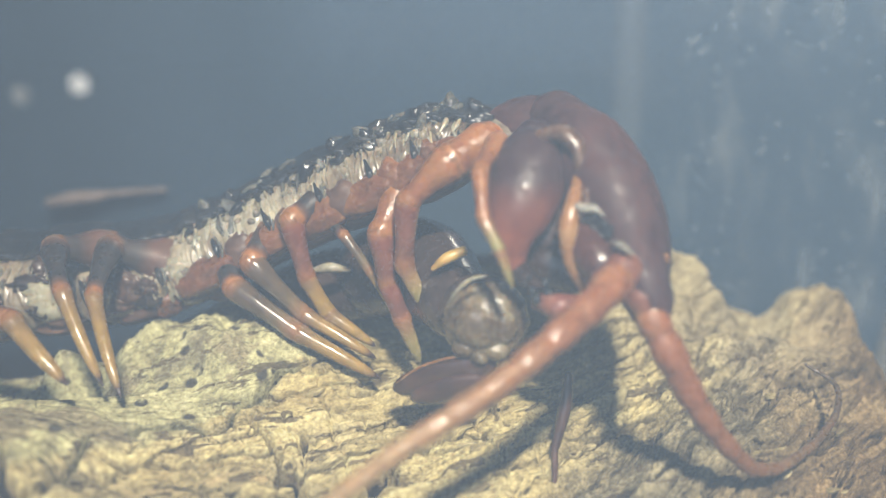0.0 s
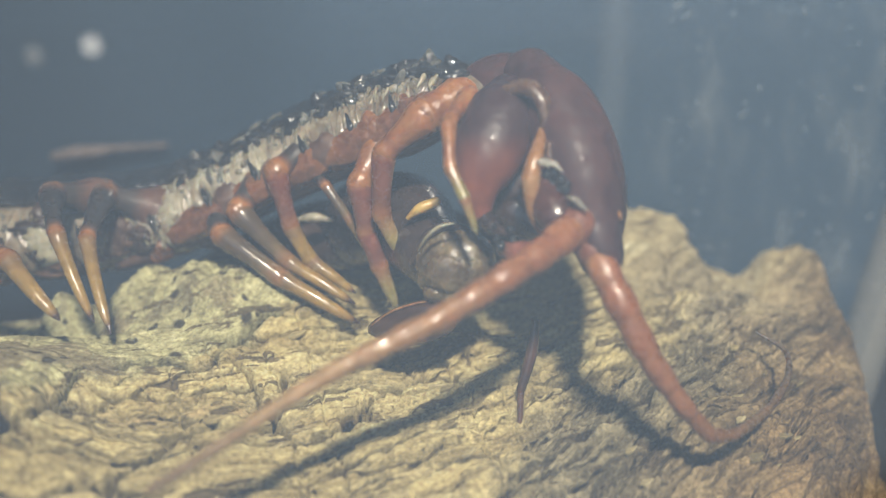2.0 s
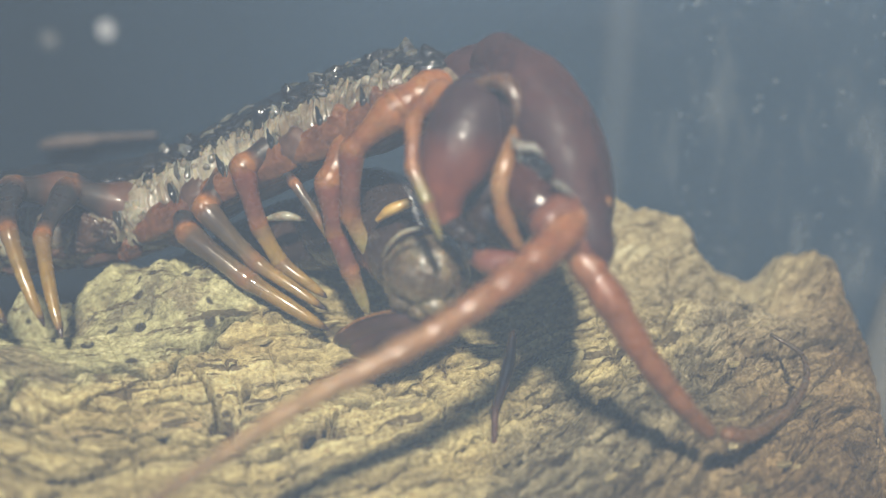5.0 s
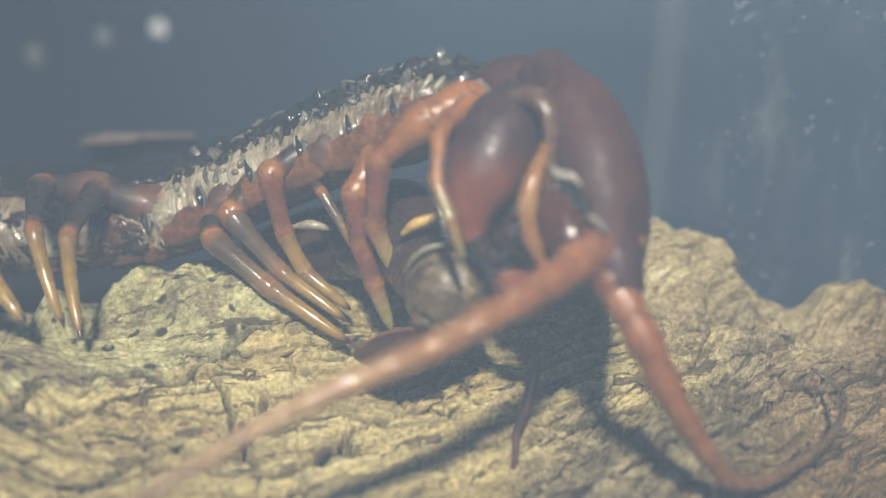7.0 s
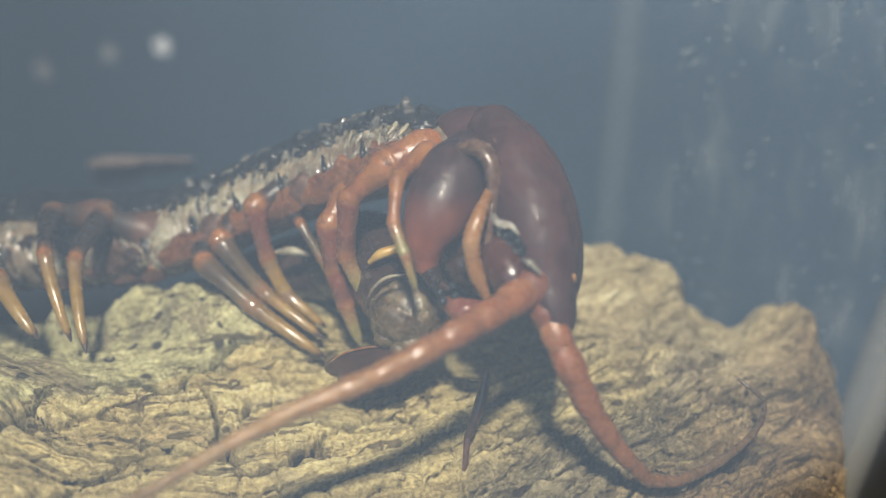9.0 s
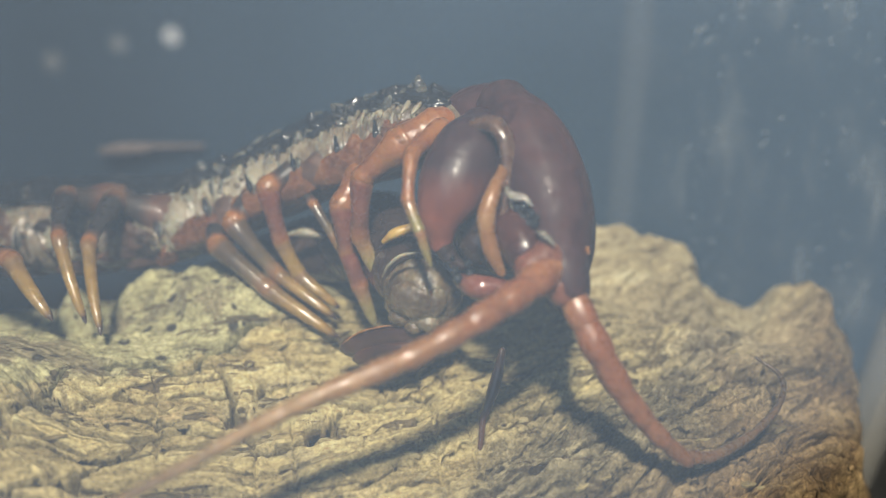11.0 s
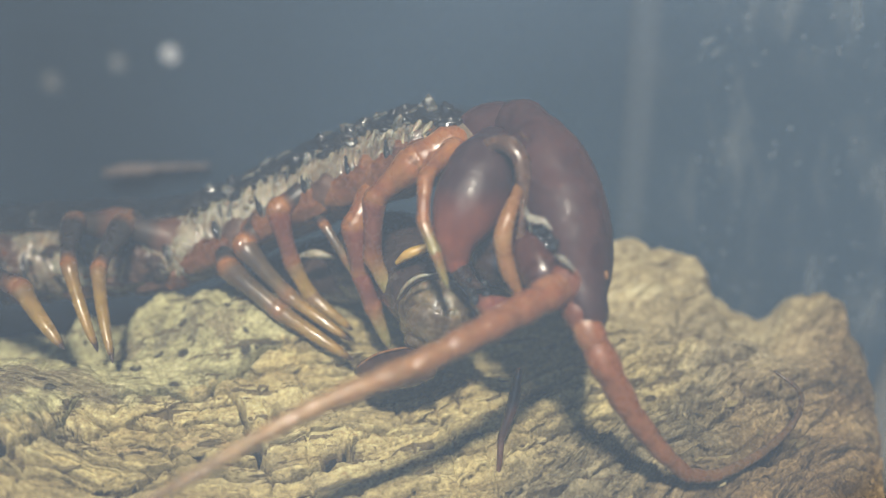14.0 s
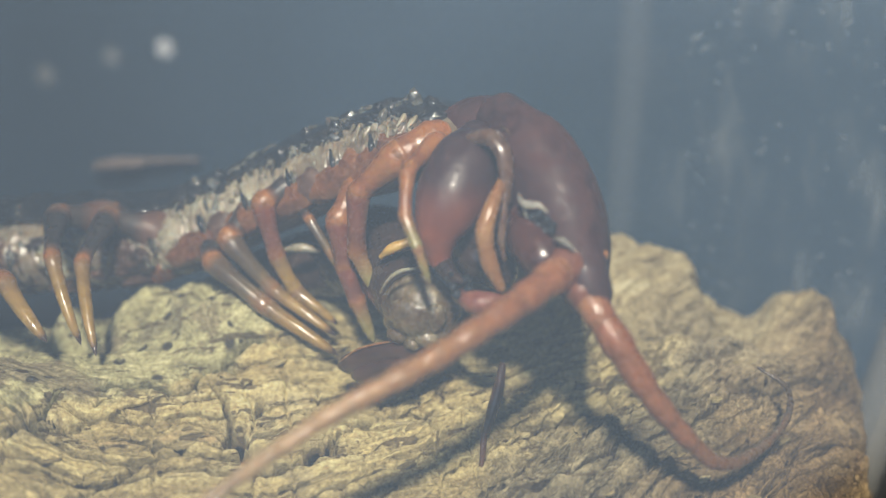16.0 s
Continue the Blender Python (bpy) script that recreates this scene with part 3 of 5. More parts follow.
def inside(x, y):
    """Signed distance to the outline, positive within."""
    best, odd = np.full(x.shape, 1e9), np.zeros(x.shape, bool)
    for (ax, ay), (bx, by) in zip(OUTLINE, OUTLINE[1:] + OUTLINE[:1]):
        dx, dy = bx - ax, by - ay
        t = np.clip(((x - ax) * dx + (y - ay) * dy) / (dx * dx + dy * dy), 0, 1)
        best = np.minimum(best, np.hypot(x - ax - t * dx, y - ay - t * dy))
        cross = ((ay > y) != (by > y)) & (x < dx * (y - ay) / (dy if dy else 1e-9) + ax)
        odd ^= cross
    return np.where(odd, best, -best)


def hill(x, y, cx, cy, sx, sy, turn=0.0):
    c, s = math.cos(radians(turn)), math.sin(radians(turn))
    u, v = (x - cx) * c + (y - cy) * s, -(x - cx) * s + (y - cy) * c
    return np.exp(-((u / sx) ** 2) - (v / sy) ** 2)


def sharp(v, width):
    return 1 / (1 + np.exp(-np.clip(v / width, -30, 30)))


def bark_height(x, y):
    z = 1.74 - 0.15 * x + 0.33 * (y - 5.6)
    cap = 2.20 + 0.06 * x + 0.10 * np.maximum(y - 7, 0)
    z = cap - np.log1p(np.exp((cap - z) * 6)) / 6
    z = z + 0.50 * hill(x, y, -2.9, 4.2, 1.1, 1.0) + 0.22 * hill(x, y, 2.4, 5.7, 0.9, 0.8)
    z = z + 0.10 * hill(x, y, 1.7, 8.7, 0.7, 0.8) - 0.20 * hill(x, y, 3.4, 8.5, 0.5, 0.8)
    # the broad notch between the two far lumps, and the fold in front of them
    z = z - (0.49 - 0.26 * np.clip(x - 2.5, 0, 0.5)) * sharp(x - 2.31 - 0.25 * (8.9 - y), 0.04) * sharp(3.06 - x, 0.045) * sharp(y - 8.15, 0.16) + 0.02 * sharp(x - 3.0, 0.08) * sharp(y - 8.0, 0.2) + 0.05 * hill(x, y, 3.24, 8.72, 0.19, 0.3) - 0.42 * sharp(x - 3.62 + 0.5 * (fbm(x * 2, y * 2, 177, 3) - 0.5), 0.035) * sharp(y - 7.9, 0.15)
    z = z - 0.30 * hill(x, y, 2.9, 7.9, 0.5, 0.25, 20) - 0.30 * hill(x, y, 2.25, 7.72, 0.45, 0.20, 12) + 0.14 * hill(x, y, 2.35, 7.25, 0.5, 0.22, 20)
    dx, dy = 0.9 * (fbm(x * 1.6, y * 1.6, 181, 5) - 0.5), 0.5 * (fbm(x * 1.6, y * 1.6, 187, 5) - 0.5)
    z = z + (0.30 + 0.4 * (fbm(x * 2.6, y * 2.6, 191, 4) - 0.5)) * hill(x + dx, y + dy, -2.12, 6.50, 1.10, 0.56)
    z = z - 0.9 * hill(x, y, -3.75, 5.95, 0.95, 0.30, 4) - 0.45 * sharp(-2.95 - x + 0.25 * (y - 6.4) + 0.9 * (fbm(x * 1.7, y * 1.7, 171, 4) - 0.5), 0.17) * sharp(y - 5.75, 0.12) + 0.35 * hill(x, y, -3.35, 6.35, 0.25, 0.2)
    return z


# the main cracks: the broken edge of the crust, then others below it
CRACKS = [
    ((-2.62, 4.2), (-2.45, 4.45), (-2.35, 4.98), (-2.05, 5.37), (-1.62, 5.60), (-1.45, 5.95), (-1.25, 6.20)),
    ((-2.40, 4.55), (-2.0, 5.05), (-1.65, 5.27), (-1.31, 5.41)),
    ((-2.15, 4.60), (-1.95, 4.85), (-1.69, 4.93), (-1.31, 4.97), (-0.99, 5.16)),
    ((-1.40, 5.60), (-1.12, 5.30), (-1.0, 5.12), (-0.85, 5.05)),
    ((-2.05, 3.90), (-1.77, 4.20), (-1.55, 4.72)),
    ((-0.62, 5.05), (-0.39, 5.40), (-0.20, 5.75), (0.30, 6.0)),
    ((0.2, 4.9), (0.8, 5.25), (1.3, 5.75)),
    ((2.30, 6.25), (2.55, 6.62), (2.98, 7.15)),
]


def crack_distance(x, y):
    best = np.full(x.shape, 9.0)
    for line in CRACKS:
        for (ax, ay), (bx, by) in zip(line, line[1:]):
            dx, dy = bx - ax, by - ay
            t = np.clip(((x - ax) * dx + (y - ay) * dy) / (dx * dx + dy * dy), 0, 1)
            best = np.minimum(best, np.hypot(x - ax - t * dx, y - ay - t * dy))
    return best


def grooves(u, v, per_cm, seed, gate, width):
    """Thin broken cracks along the grain, 1 in the crack."""
    line = v * per_cm + 1.6 * (fbm(u * 0.5 + seed, v * 0.9, seed, 4) - 0.5) + 0.30 * (fbm(u * 3.5, v * 3.5, seed + 2, 3) - 0.5)
    off = np.abs(line - np.round(line)) / per_cm
    ajar = np.clip((fbm(u * 0.9 + 8, v * per_cm * 0.8, seed + 4, 3) - gate) * 6, 0, 1)
    return ajar * np.exp(-((off / (width * (0.4 + 0.9 * ajar))) ** 2))


def plates(u, v, long, wide, seed):
    """Broken plates in the cork: how far a place is from the next joint (0 at the joint), the plate's own chance number, and the way across it."""
    a, b = u / long, v / wide
    a, b = a + 0.55 * (fbm(a * 1.3, b * 1.3, seed, 3) - 0.5), b + 1.1 * (fbm(a * 1.1 + 7, b * 0.8, seed + 3, 4) - 0.5)
    ia, ib = np.floor(a), np.floor(b)
    near, next_one = np.full(a.shape, 9.0), np.full(a.shape, 9.0)
    own, across = np.zeros(a.shape), np.zeros(a.shape)
    for da in (-1, 0, 1):
        for db in (-1, 0, 1):
            ca, cb = ia + da, ib + db
            h = np.sin(ca * 127.1 + cb * 311.7 + seed * 3.7) * 43758.5453
            h = h - np.floor(h)
            k = np.sin(ca * 269.5 + cb * 183.3 + seed * 5.1) * 24634.6345
            k = k - np.floor(k)
            d = np.hypot(ca + 0.1 + 0.8 * h - a, cb + 0.1 + 0.8 * k - b)
            first = d < near
            next_one = np.where(first, near, np.minimum(next_one, d))
            own, across = np.where(first, np.mod(h * 7.31 + k * 3.17, 1.0), own), np.where(first, b - cb - 0.1 - 0.8 * k, across)
            near = np.where(first, d, near)
    return next_one - near, own, across


def relief(x, y):
    """Flat plates along the grain, thin cracks between them, one smooth crust, a grainy patch and a few pits."""
    wob = fbm(x * 0.9, y * 0.9, 3, 4) - 0.5
    turn = radians(32)
    c, s = math.cos(turn), math.sin(turn)
    # the grain swings round towards the far end
    u, v = x * c + y * s, c * (y - 0.42 * x - 0.085 * (x + 1.6) ** 2) + 0.35 * wob
    jx, jy = 0.16 * (fbm(x * 4, y * 4, 111, 4) - 0.5), 0.16 * (fbm(x * 4, y * 4, 117, 4) - 0.5)
    crust = sharp(-(x + 2.1) * 0.78 + (y - 5.15) * 0.62 + 0.35 * (fbm(x * 3, y * 3, 71, 4) - 0.5), 0.04) * sharp(-1.0 - x + 0.15 * (y - 6) + 0.5 * (fbm(x * 2.5, y * 2.5, 73, 4) - 0.5), 0.05)
    far = sharp(y - 7.2 + 0.6 * wob, 0.25) * sharp(x - 0.6, 0.2)
    calm = np.clip(0.95 * crust + 0.6 * far, 0, 1)
    grainy = sharp(0.72 * x - 0.70 * y + 3.5 + 0.8 * wob, 0.1) * sharp(x - 0.7 + 0.6 * wob, 0.12) * sharp(2.6 - x, 0.15)
    lay = fbm(u * 0.40 + 9, v * 1.7, 11, 5, 0.5) * 10
    low = np.floor(lay)
    part_of = lay - low
    rough = 1 - 0.74 * calm
    out = 0.050 * (low + sharp(part_of - 0.5, 0.05) - 5.0) * rough
    # the upper plate leans out over the lower one
    lean = np.where(part_of < 0.42, -0.5 * part_of / 0.42, np.where(part_of < 0.58, (part_of - 0.5) / 0.16, 0.5 * (1 - (part_of - 0.58) / 0.42)))
    lean = 0.05 * lean * rough
    # plates of three sizes, each a little higher, lower or tilted, with joints between them
    tone, split = 0, 0
    for long_size, wide_size, seed, step, deep, tilt, width in ((1.90, 0.25, 201, 0.045, 0.13, 0.018, 0.040), (0.85, 0.115, 211, 0.022, 0.075, 0.008, 0.055), (0.30, 0.065, 221, 0.009, 0.028, 0.004, 0.09)):
        joint, own, across = plates(u, v, long_size, wide_size, seed)
        ajar = np.clip((fbm(u * 1.4 + seed, v * 2.6, seed + 5, 3) - 0.36) * 6, 0.0, 1)
        whole = 1 - np.exp(-((joint / (width * 2.2)) ** 2))
        out += rough * (step * (own - 0.5) * whole - tilt * across * whole - deep * (0.15 + 0.85 * ajar) * np.exp(-((joint / (width * 0.8)) ** 2)))
        tone, split = tone + (own - 0.5) * step * 14, np.maximum(split, rough * (0.15 + 0.85 * ajar) * np.exp(-((joint / (width * 0.75)) ** 2)) * min(1, deep * 12))
    long, short = grooves(u, v, 2.6, 101, 0.38, 0.018) * (1 - 0.97 * calm), grooves(u, v, 6.0, 131, 0.40, 0.014) * (1 - 0.9 * calm)
    out -= 0.18 * long + 0.10 * short
    out -= 0.05 * grooves(v * 0.8 + 30, u, 3.1, 151, 0.50, 0.010) * (1 - 0.7 * calm)
    gap = crack_distance(x + jx, y + jy)
    wide = 0.012 + 0.030 * np.clip(fbm(x * 2.5, y * 2.5, 121, 3) - 0.35, 0, 1)
    main = np.exp(-((gap / wide) ** 2))
    out -= 0.20 * main
    # the cracks run in under the plate behind them
    lean = lean - 0.085 * long - 0.05 * short - 0.11 * main 
    crumb = fbm(x * 7, y * 7, 41, 5, 0.6) - 0.5
    out += (0.035 + 0.07 * grainy) * crumb * (1 - 0.5 * crust) + (0.018 + 0.06 * grainy) * (fbm(u * 11, v * 20, 51, 3, 0.7) - 0.5) * (1 - 0.5 * crust)
    big = fbm(x * 1.5, y * 1.5, 81, 3) - 0.5
    out += 0.15 * big + 0.07 * crust
    # the ridge and the folds on the far end
    out += far * (0.14 * np.abs(fbm(x * 1.6 + 5, y * 1.1, 91, 3) - 0.5) * 2 - 0.12 * np.exp(-((fbm(x * 1.3, y * 2.0, 95, 3) - 0.5) / 0.02) ** 2))
    # hollows, their deep shade painted near-black through the split mask
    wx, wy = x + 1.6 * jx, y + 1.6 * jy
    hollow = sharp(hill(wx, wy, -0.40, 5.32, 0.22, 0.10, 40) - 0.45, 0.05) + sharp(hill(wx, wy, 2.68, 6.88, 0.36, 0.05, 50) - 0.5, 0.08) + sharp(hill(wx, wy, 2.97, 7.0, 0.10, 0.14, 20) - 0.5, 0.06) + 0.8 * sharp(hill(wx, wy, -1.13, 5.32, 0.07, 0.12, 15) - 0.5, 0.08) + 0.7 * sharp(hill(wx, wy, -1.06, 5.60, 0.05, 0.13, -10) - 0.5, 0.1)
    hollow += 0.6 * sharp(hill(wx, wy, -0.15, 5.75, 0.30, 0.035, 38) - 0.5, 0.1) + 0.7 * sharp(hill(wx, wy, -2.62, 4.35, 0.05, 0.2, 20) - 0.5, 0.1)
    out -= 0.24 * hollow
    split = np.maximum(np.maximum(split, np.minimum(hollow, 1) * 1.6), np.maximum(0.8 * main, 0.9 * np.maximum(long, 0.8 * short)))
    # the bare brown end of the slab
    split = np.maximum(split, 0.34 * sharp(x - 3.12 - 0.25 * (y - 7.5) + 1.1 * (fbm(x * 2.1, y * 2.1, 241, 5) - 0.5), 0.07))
    return out, lean * s, -lean * c, 0.5 + tone * rough, split



def cork_bark():
    xs = np.concatenate([np.arange(-4.6, -3.3, 0.018), np.arange(-3.3, 3.9, 0.008), np.arange(3.9, 4.3, 0.014)])
    ys = np.concatenate([np.arange(2.7, 3.8, 0.03), np.arange(3.8, 7.4, 0.008), np.arange(7.4, 9.7, 0.013)])
    x, y = np.meshgrid(xs, ys)
    edge = inside(x, y) + 0.40 * (fbm(x * 2.2, y * 2.2, 61, 5) - 0.5)
    rise, lean_x, lean_y, tone, split = relief(x, y)
    z = bark_height(x, y) + rise
    fall = np.clip(0.35 - edge, 0, None)
    z = z - 1.3 * fall**2 / 0.35 - np.where(edge < 0, (-edge) * 6, 0)
    z = np.maximum(z, 0.10)
    keep = edge > -0.5
    idx = -np.ones(x.shape, np.int64)
    idx[keep] = np.arange(keep.sum())
    verts = np.stack([(x + lean_x)[keep], (y + lean_y)[keep], z[keep]], 1) * CM
    q = keep[:-1, :-1] & keep[1:, :-1] & keep[:-1, 1:] & keep[1:, 1:]
    faces = np.stack([idx[:-1, :-1][q], idx[:-1, 1:][q], idx[1:, 1:][q], idx[1:, :-1][q]], 1)
    me = bpy.data.meshes.new("cork_bark")
    me.from_pydata(verts.tolist(), [], faces.tolist())
    me.materials.append(BARK)
    me.polygons.foreach_set("use_smooth", [True] * len(me.polygons))
    me.attributes.new("plate_tone", "FLOAT", "POINT").data.foreach_set("value", tone[keep].astype(np.float32))
    me.attributes.new("cork_shade", "FLOAT", "POINT").data.foreach_set("value", split[keep].astype(np.float32))
    me.update()
    ob = new("cork_bark", me)
    return tagged(ob, "pale weathered cork bark slab with cracked greenish plates", "bark")


bark = cork_bark()


def flakes(count):
    """Loose thin flakes of bark that lie along the grain."""
    rnd = random.Random(12)
    shapes = []
    for _ in range(8):
        bm = bmesh.new()
        length, width = rnd.uniform(0.09, 0.20), rnd.uniform(0.025, 0.06)
        n = 20
        rim = []
        for k in range(n):
            w = 2 * math.pi * k / n
            s = rnd.uniform(0.62, 1.15)
            rim.append((math.cos(w) * length * s, math.sin(w) * width * s))
        curl = rnd.uniform(0.2, 0.9)
        rings = []
        for lift, shrink in ((-0.02, 0.92), (0.018, 1.0), (0.026, 0.7)):
            rings.append([bm.verts.new(Vector((x * shrink, y * shrink, lift + curl * y * y * 2 + rnd.uniform(-0.004, 0.004))) * CM) for x, y in rim])
        for p, q in zip(rings, rings[1:]):
            for k in range(n):
                bm.faces.new((p[k], p[(k + 1) % n], q[(k + 1) % n], q[k]))
        bm.faces.new(rings[0][::-1])
        mid = bm.verts.new(Vector((0, 0, 0.022)) * CM)
        for k in range(n):
            bm.faces.new((rings[-1][k], rings[-1][(k + 1) % n], mid))
        me = bpy.data.meshes.new("flake")
        bm.to_mesh(me)
        bm.free()
        me.materials.append(BARK_FLAKE)
        shapes.append(me)
    made = 0
    while made < count:
        x, y = rnd.uniform(-2.9, 3.4), rnd.uniform(3.9, 7.4)
        if -(x + 2.1) * 0.78 + (y - 5.05) * 0.62 > -0.1 and x < -0.8 or y > 6.4 + 0.25 * x and x < 0.5:
            continue
        px, py = np.array([x]), np.array([y])
        if inside(px, py)[0] < 0.35:
            continue
        rise = relief(px, py)[0]
        z = (bark_height(px, py) + rise)[0]
        ob = new("flake", rnd.choice(shapes))
        ob.parent = bark
        scale = rnd.uniform(0.35, 0.8)
        ob.matrix_basis = pose(x * CM, y * CM, (z + 0.004) * CM, rnd.uniform(2, 14), rnd.uniform(-8, 8), 40 + rnd.uniform(-14, 14)) @ Matrix.Diagonal((scale, scale, scale, 1))
        made += 1


flakes(90)


# ---- centipede ----
centipede = empty("centipede", "large red-brown centipede with black back arched over bark while feeding", "centipede")
SPINE = [(-12.37, 8.20, 0.54), (-6.85, 7.40, 1.93), (-4.70, 7.15, 2.32), (-3.78, 7.10, 2.46), (-2.72, 7.15, 2.62), (-1.97, 7.15, 2.93), (-1.31, 7.10, 3.27), (-0.67, 7.00, 3.57), (-0.11, 6.85, 3.81), (0.38, 6.60, 3.95)]
WIDE = [0.66, 0.66, 0.68, 0.66, 0.62, 0.56, 0.55, 0.54, 0.50, 0.34]


def trunk_wrinkle(s, w):
    """Soft upright pleats in the skin, deepest on the flanks, over larger swellings of each segment."""
    flank = abs(math.sin(w))
    warp = noise.noise(Vector((s * 22, math.cos(w) * 1.5, 5.0)))
    pleat = abs(noise.noise(Vector((s * 105 + 2.2 * warp, math.cos(w) * 1.1, 2.0 + math.sin(w)))))
    fine = abs(noise.noise(Vector((s * 260 + 3 * warp, math.cos(w) * 2.2, 9.0))))
    return 1 + flank * (0.17 * (0.28 - pleat) + 0.05 * (0.25 - fine)) + 0.025 * math.cos(s * len(SPINE_RINGS) * 2 * math.pi / 17.5)


SPINE_RINGS = curve(SPINE, WIDE, 24)
part("membrane", loft(curve(SPINE, WIDE, 110), 72, flat=0.62, side=(0, 0, 1), shape=trunk_wrinkle), MEMBRANE, centipede, "cream wrinkled side membrane")


def tergite(i0, i1, half):
    """One glossy plate over the back from ring i0 to i1, wet and uneven, its hind edge raised."""
    bm = bmesh.new()
    rows = []
    n, m = 26, 40
    for a in range(n + 1):
        f = i0 + (i1 - i0) * a / n
        i = min(int(f), len(SPINE_RINGS) - 2)
        k = f - i
        c = SPINE_RINGS[i][0].lerp(SPINE_RINGS[i + 1][0], k)
        r = SPINE_RINGS[i][1] * (1 - k) + SPINE_RINGS[i + 1][1] * k
        t = (SPINE_RINGS[min(i + 2, len(SPINE_RINGS) - 1)][0] - SPINE_RINGS[max(i - 1, 0)][0]).normalized()
        up = (Vector((0, 0, 1)) - t * t.z).normalized()
        out = t.cross(up)
        swell = 1.03 + 0.07 * max(0.0, math.sin(math.pi * a / n)) ** 0.6 + 0.07 * (1 - a / n)
        row = []
        for b in range(m + 1):
            w = radians(-half + 2 * half * b / m)
            rim = 1 + 0.05 * max(0, abs(b / m - 0.5) - 0.40) / 0.10
            q = c * 9 + Vector((0, math.sin(w) * 3.2, 0))
            bump = 1 + 0.075 * noise.noise(q) + 0.045 * noise.noise(q * 2.3) + 0.020 * noise.noise(q * 5)
            row.append((c + up * (math.cos(w) * r * 0.66 * swell * bump) + out * (math.sin(w) * r * swell * rim * (0.5 + 0.5 * bump)), up))
        rows.append(row)
    top = [[bm.verts.new(p * CM) for p, _ in row] for row in rows]
    low = [[bm.verts.new((p - u * 0.05) * CM) for p, u in row] for row in rows]
    for g, flip in ((top, False), (low, True)):
        for a in range(n):
            for b in range(m):
                q = (g[a][b], g[a + 1][b], g[a + 1][b + 1], g[a][b + 1])
                bm.faces.new(q[::-1] if flip else q)
    rim = [(0, b) for b in range(m)] + [(a, m) for a in range(n)] + [(n, b) for b in range(m, 0, -1)] + [(a, 0) for a in range(n, 0, -1)]
    for (a, b), (c, d) in zip(rim, rim[1:] + rim[:1]):
        bm.faces.new((top[a][b], top[c][d], low[c][d], low[a][b]))
    return bm


SEG = 17.5


def rim_angle(k):
    """How far down the flank the back plate of segment k reaches, in degrees."""
    return 33 + 0.2 * k


def body_point(f, w, out_to, lift_to, shift=0.0):
    """A place on the trunk's skin at ring f, w degrees down from the back towards the near side."""
    i = max(1, min(int(f), len(SPINE_RINGS) - 3))
    c = SPINE_RINGS[i][0].lerp(SPINE_RINGS[i + 1][0], f - int(f))
    r = SPINE_RINGS[i][1]
    t = (SPINE_RINGS[i + 1][0] - SPINE_RINGS[i - 1][0]).normalized()
    up = (Vector((0, 0, 1)) - t * t.z).normalized()
    a = radians(w)
    return c + up * (math.cos(a) * r * lift_to) + t.cross(up) * (math.sin(a) * r * out_to) + t * shift


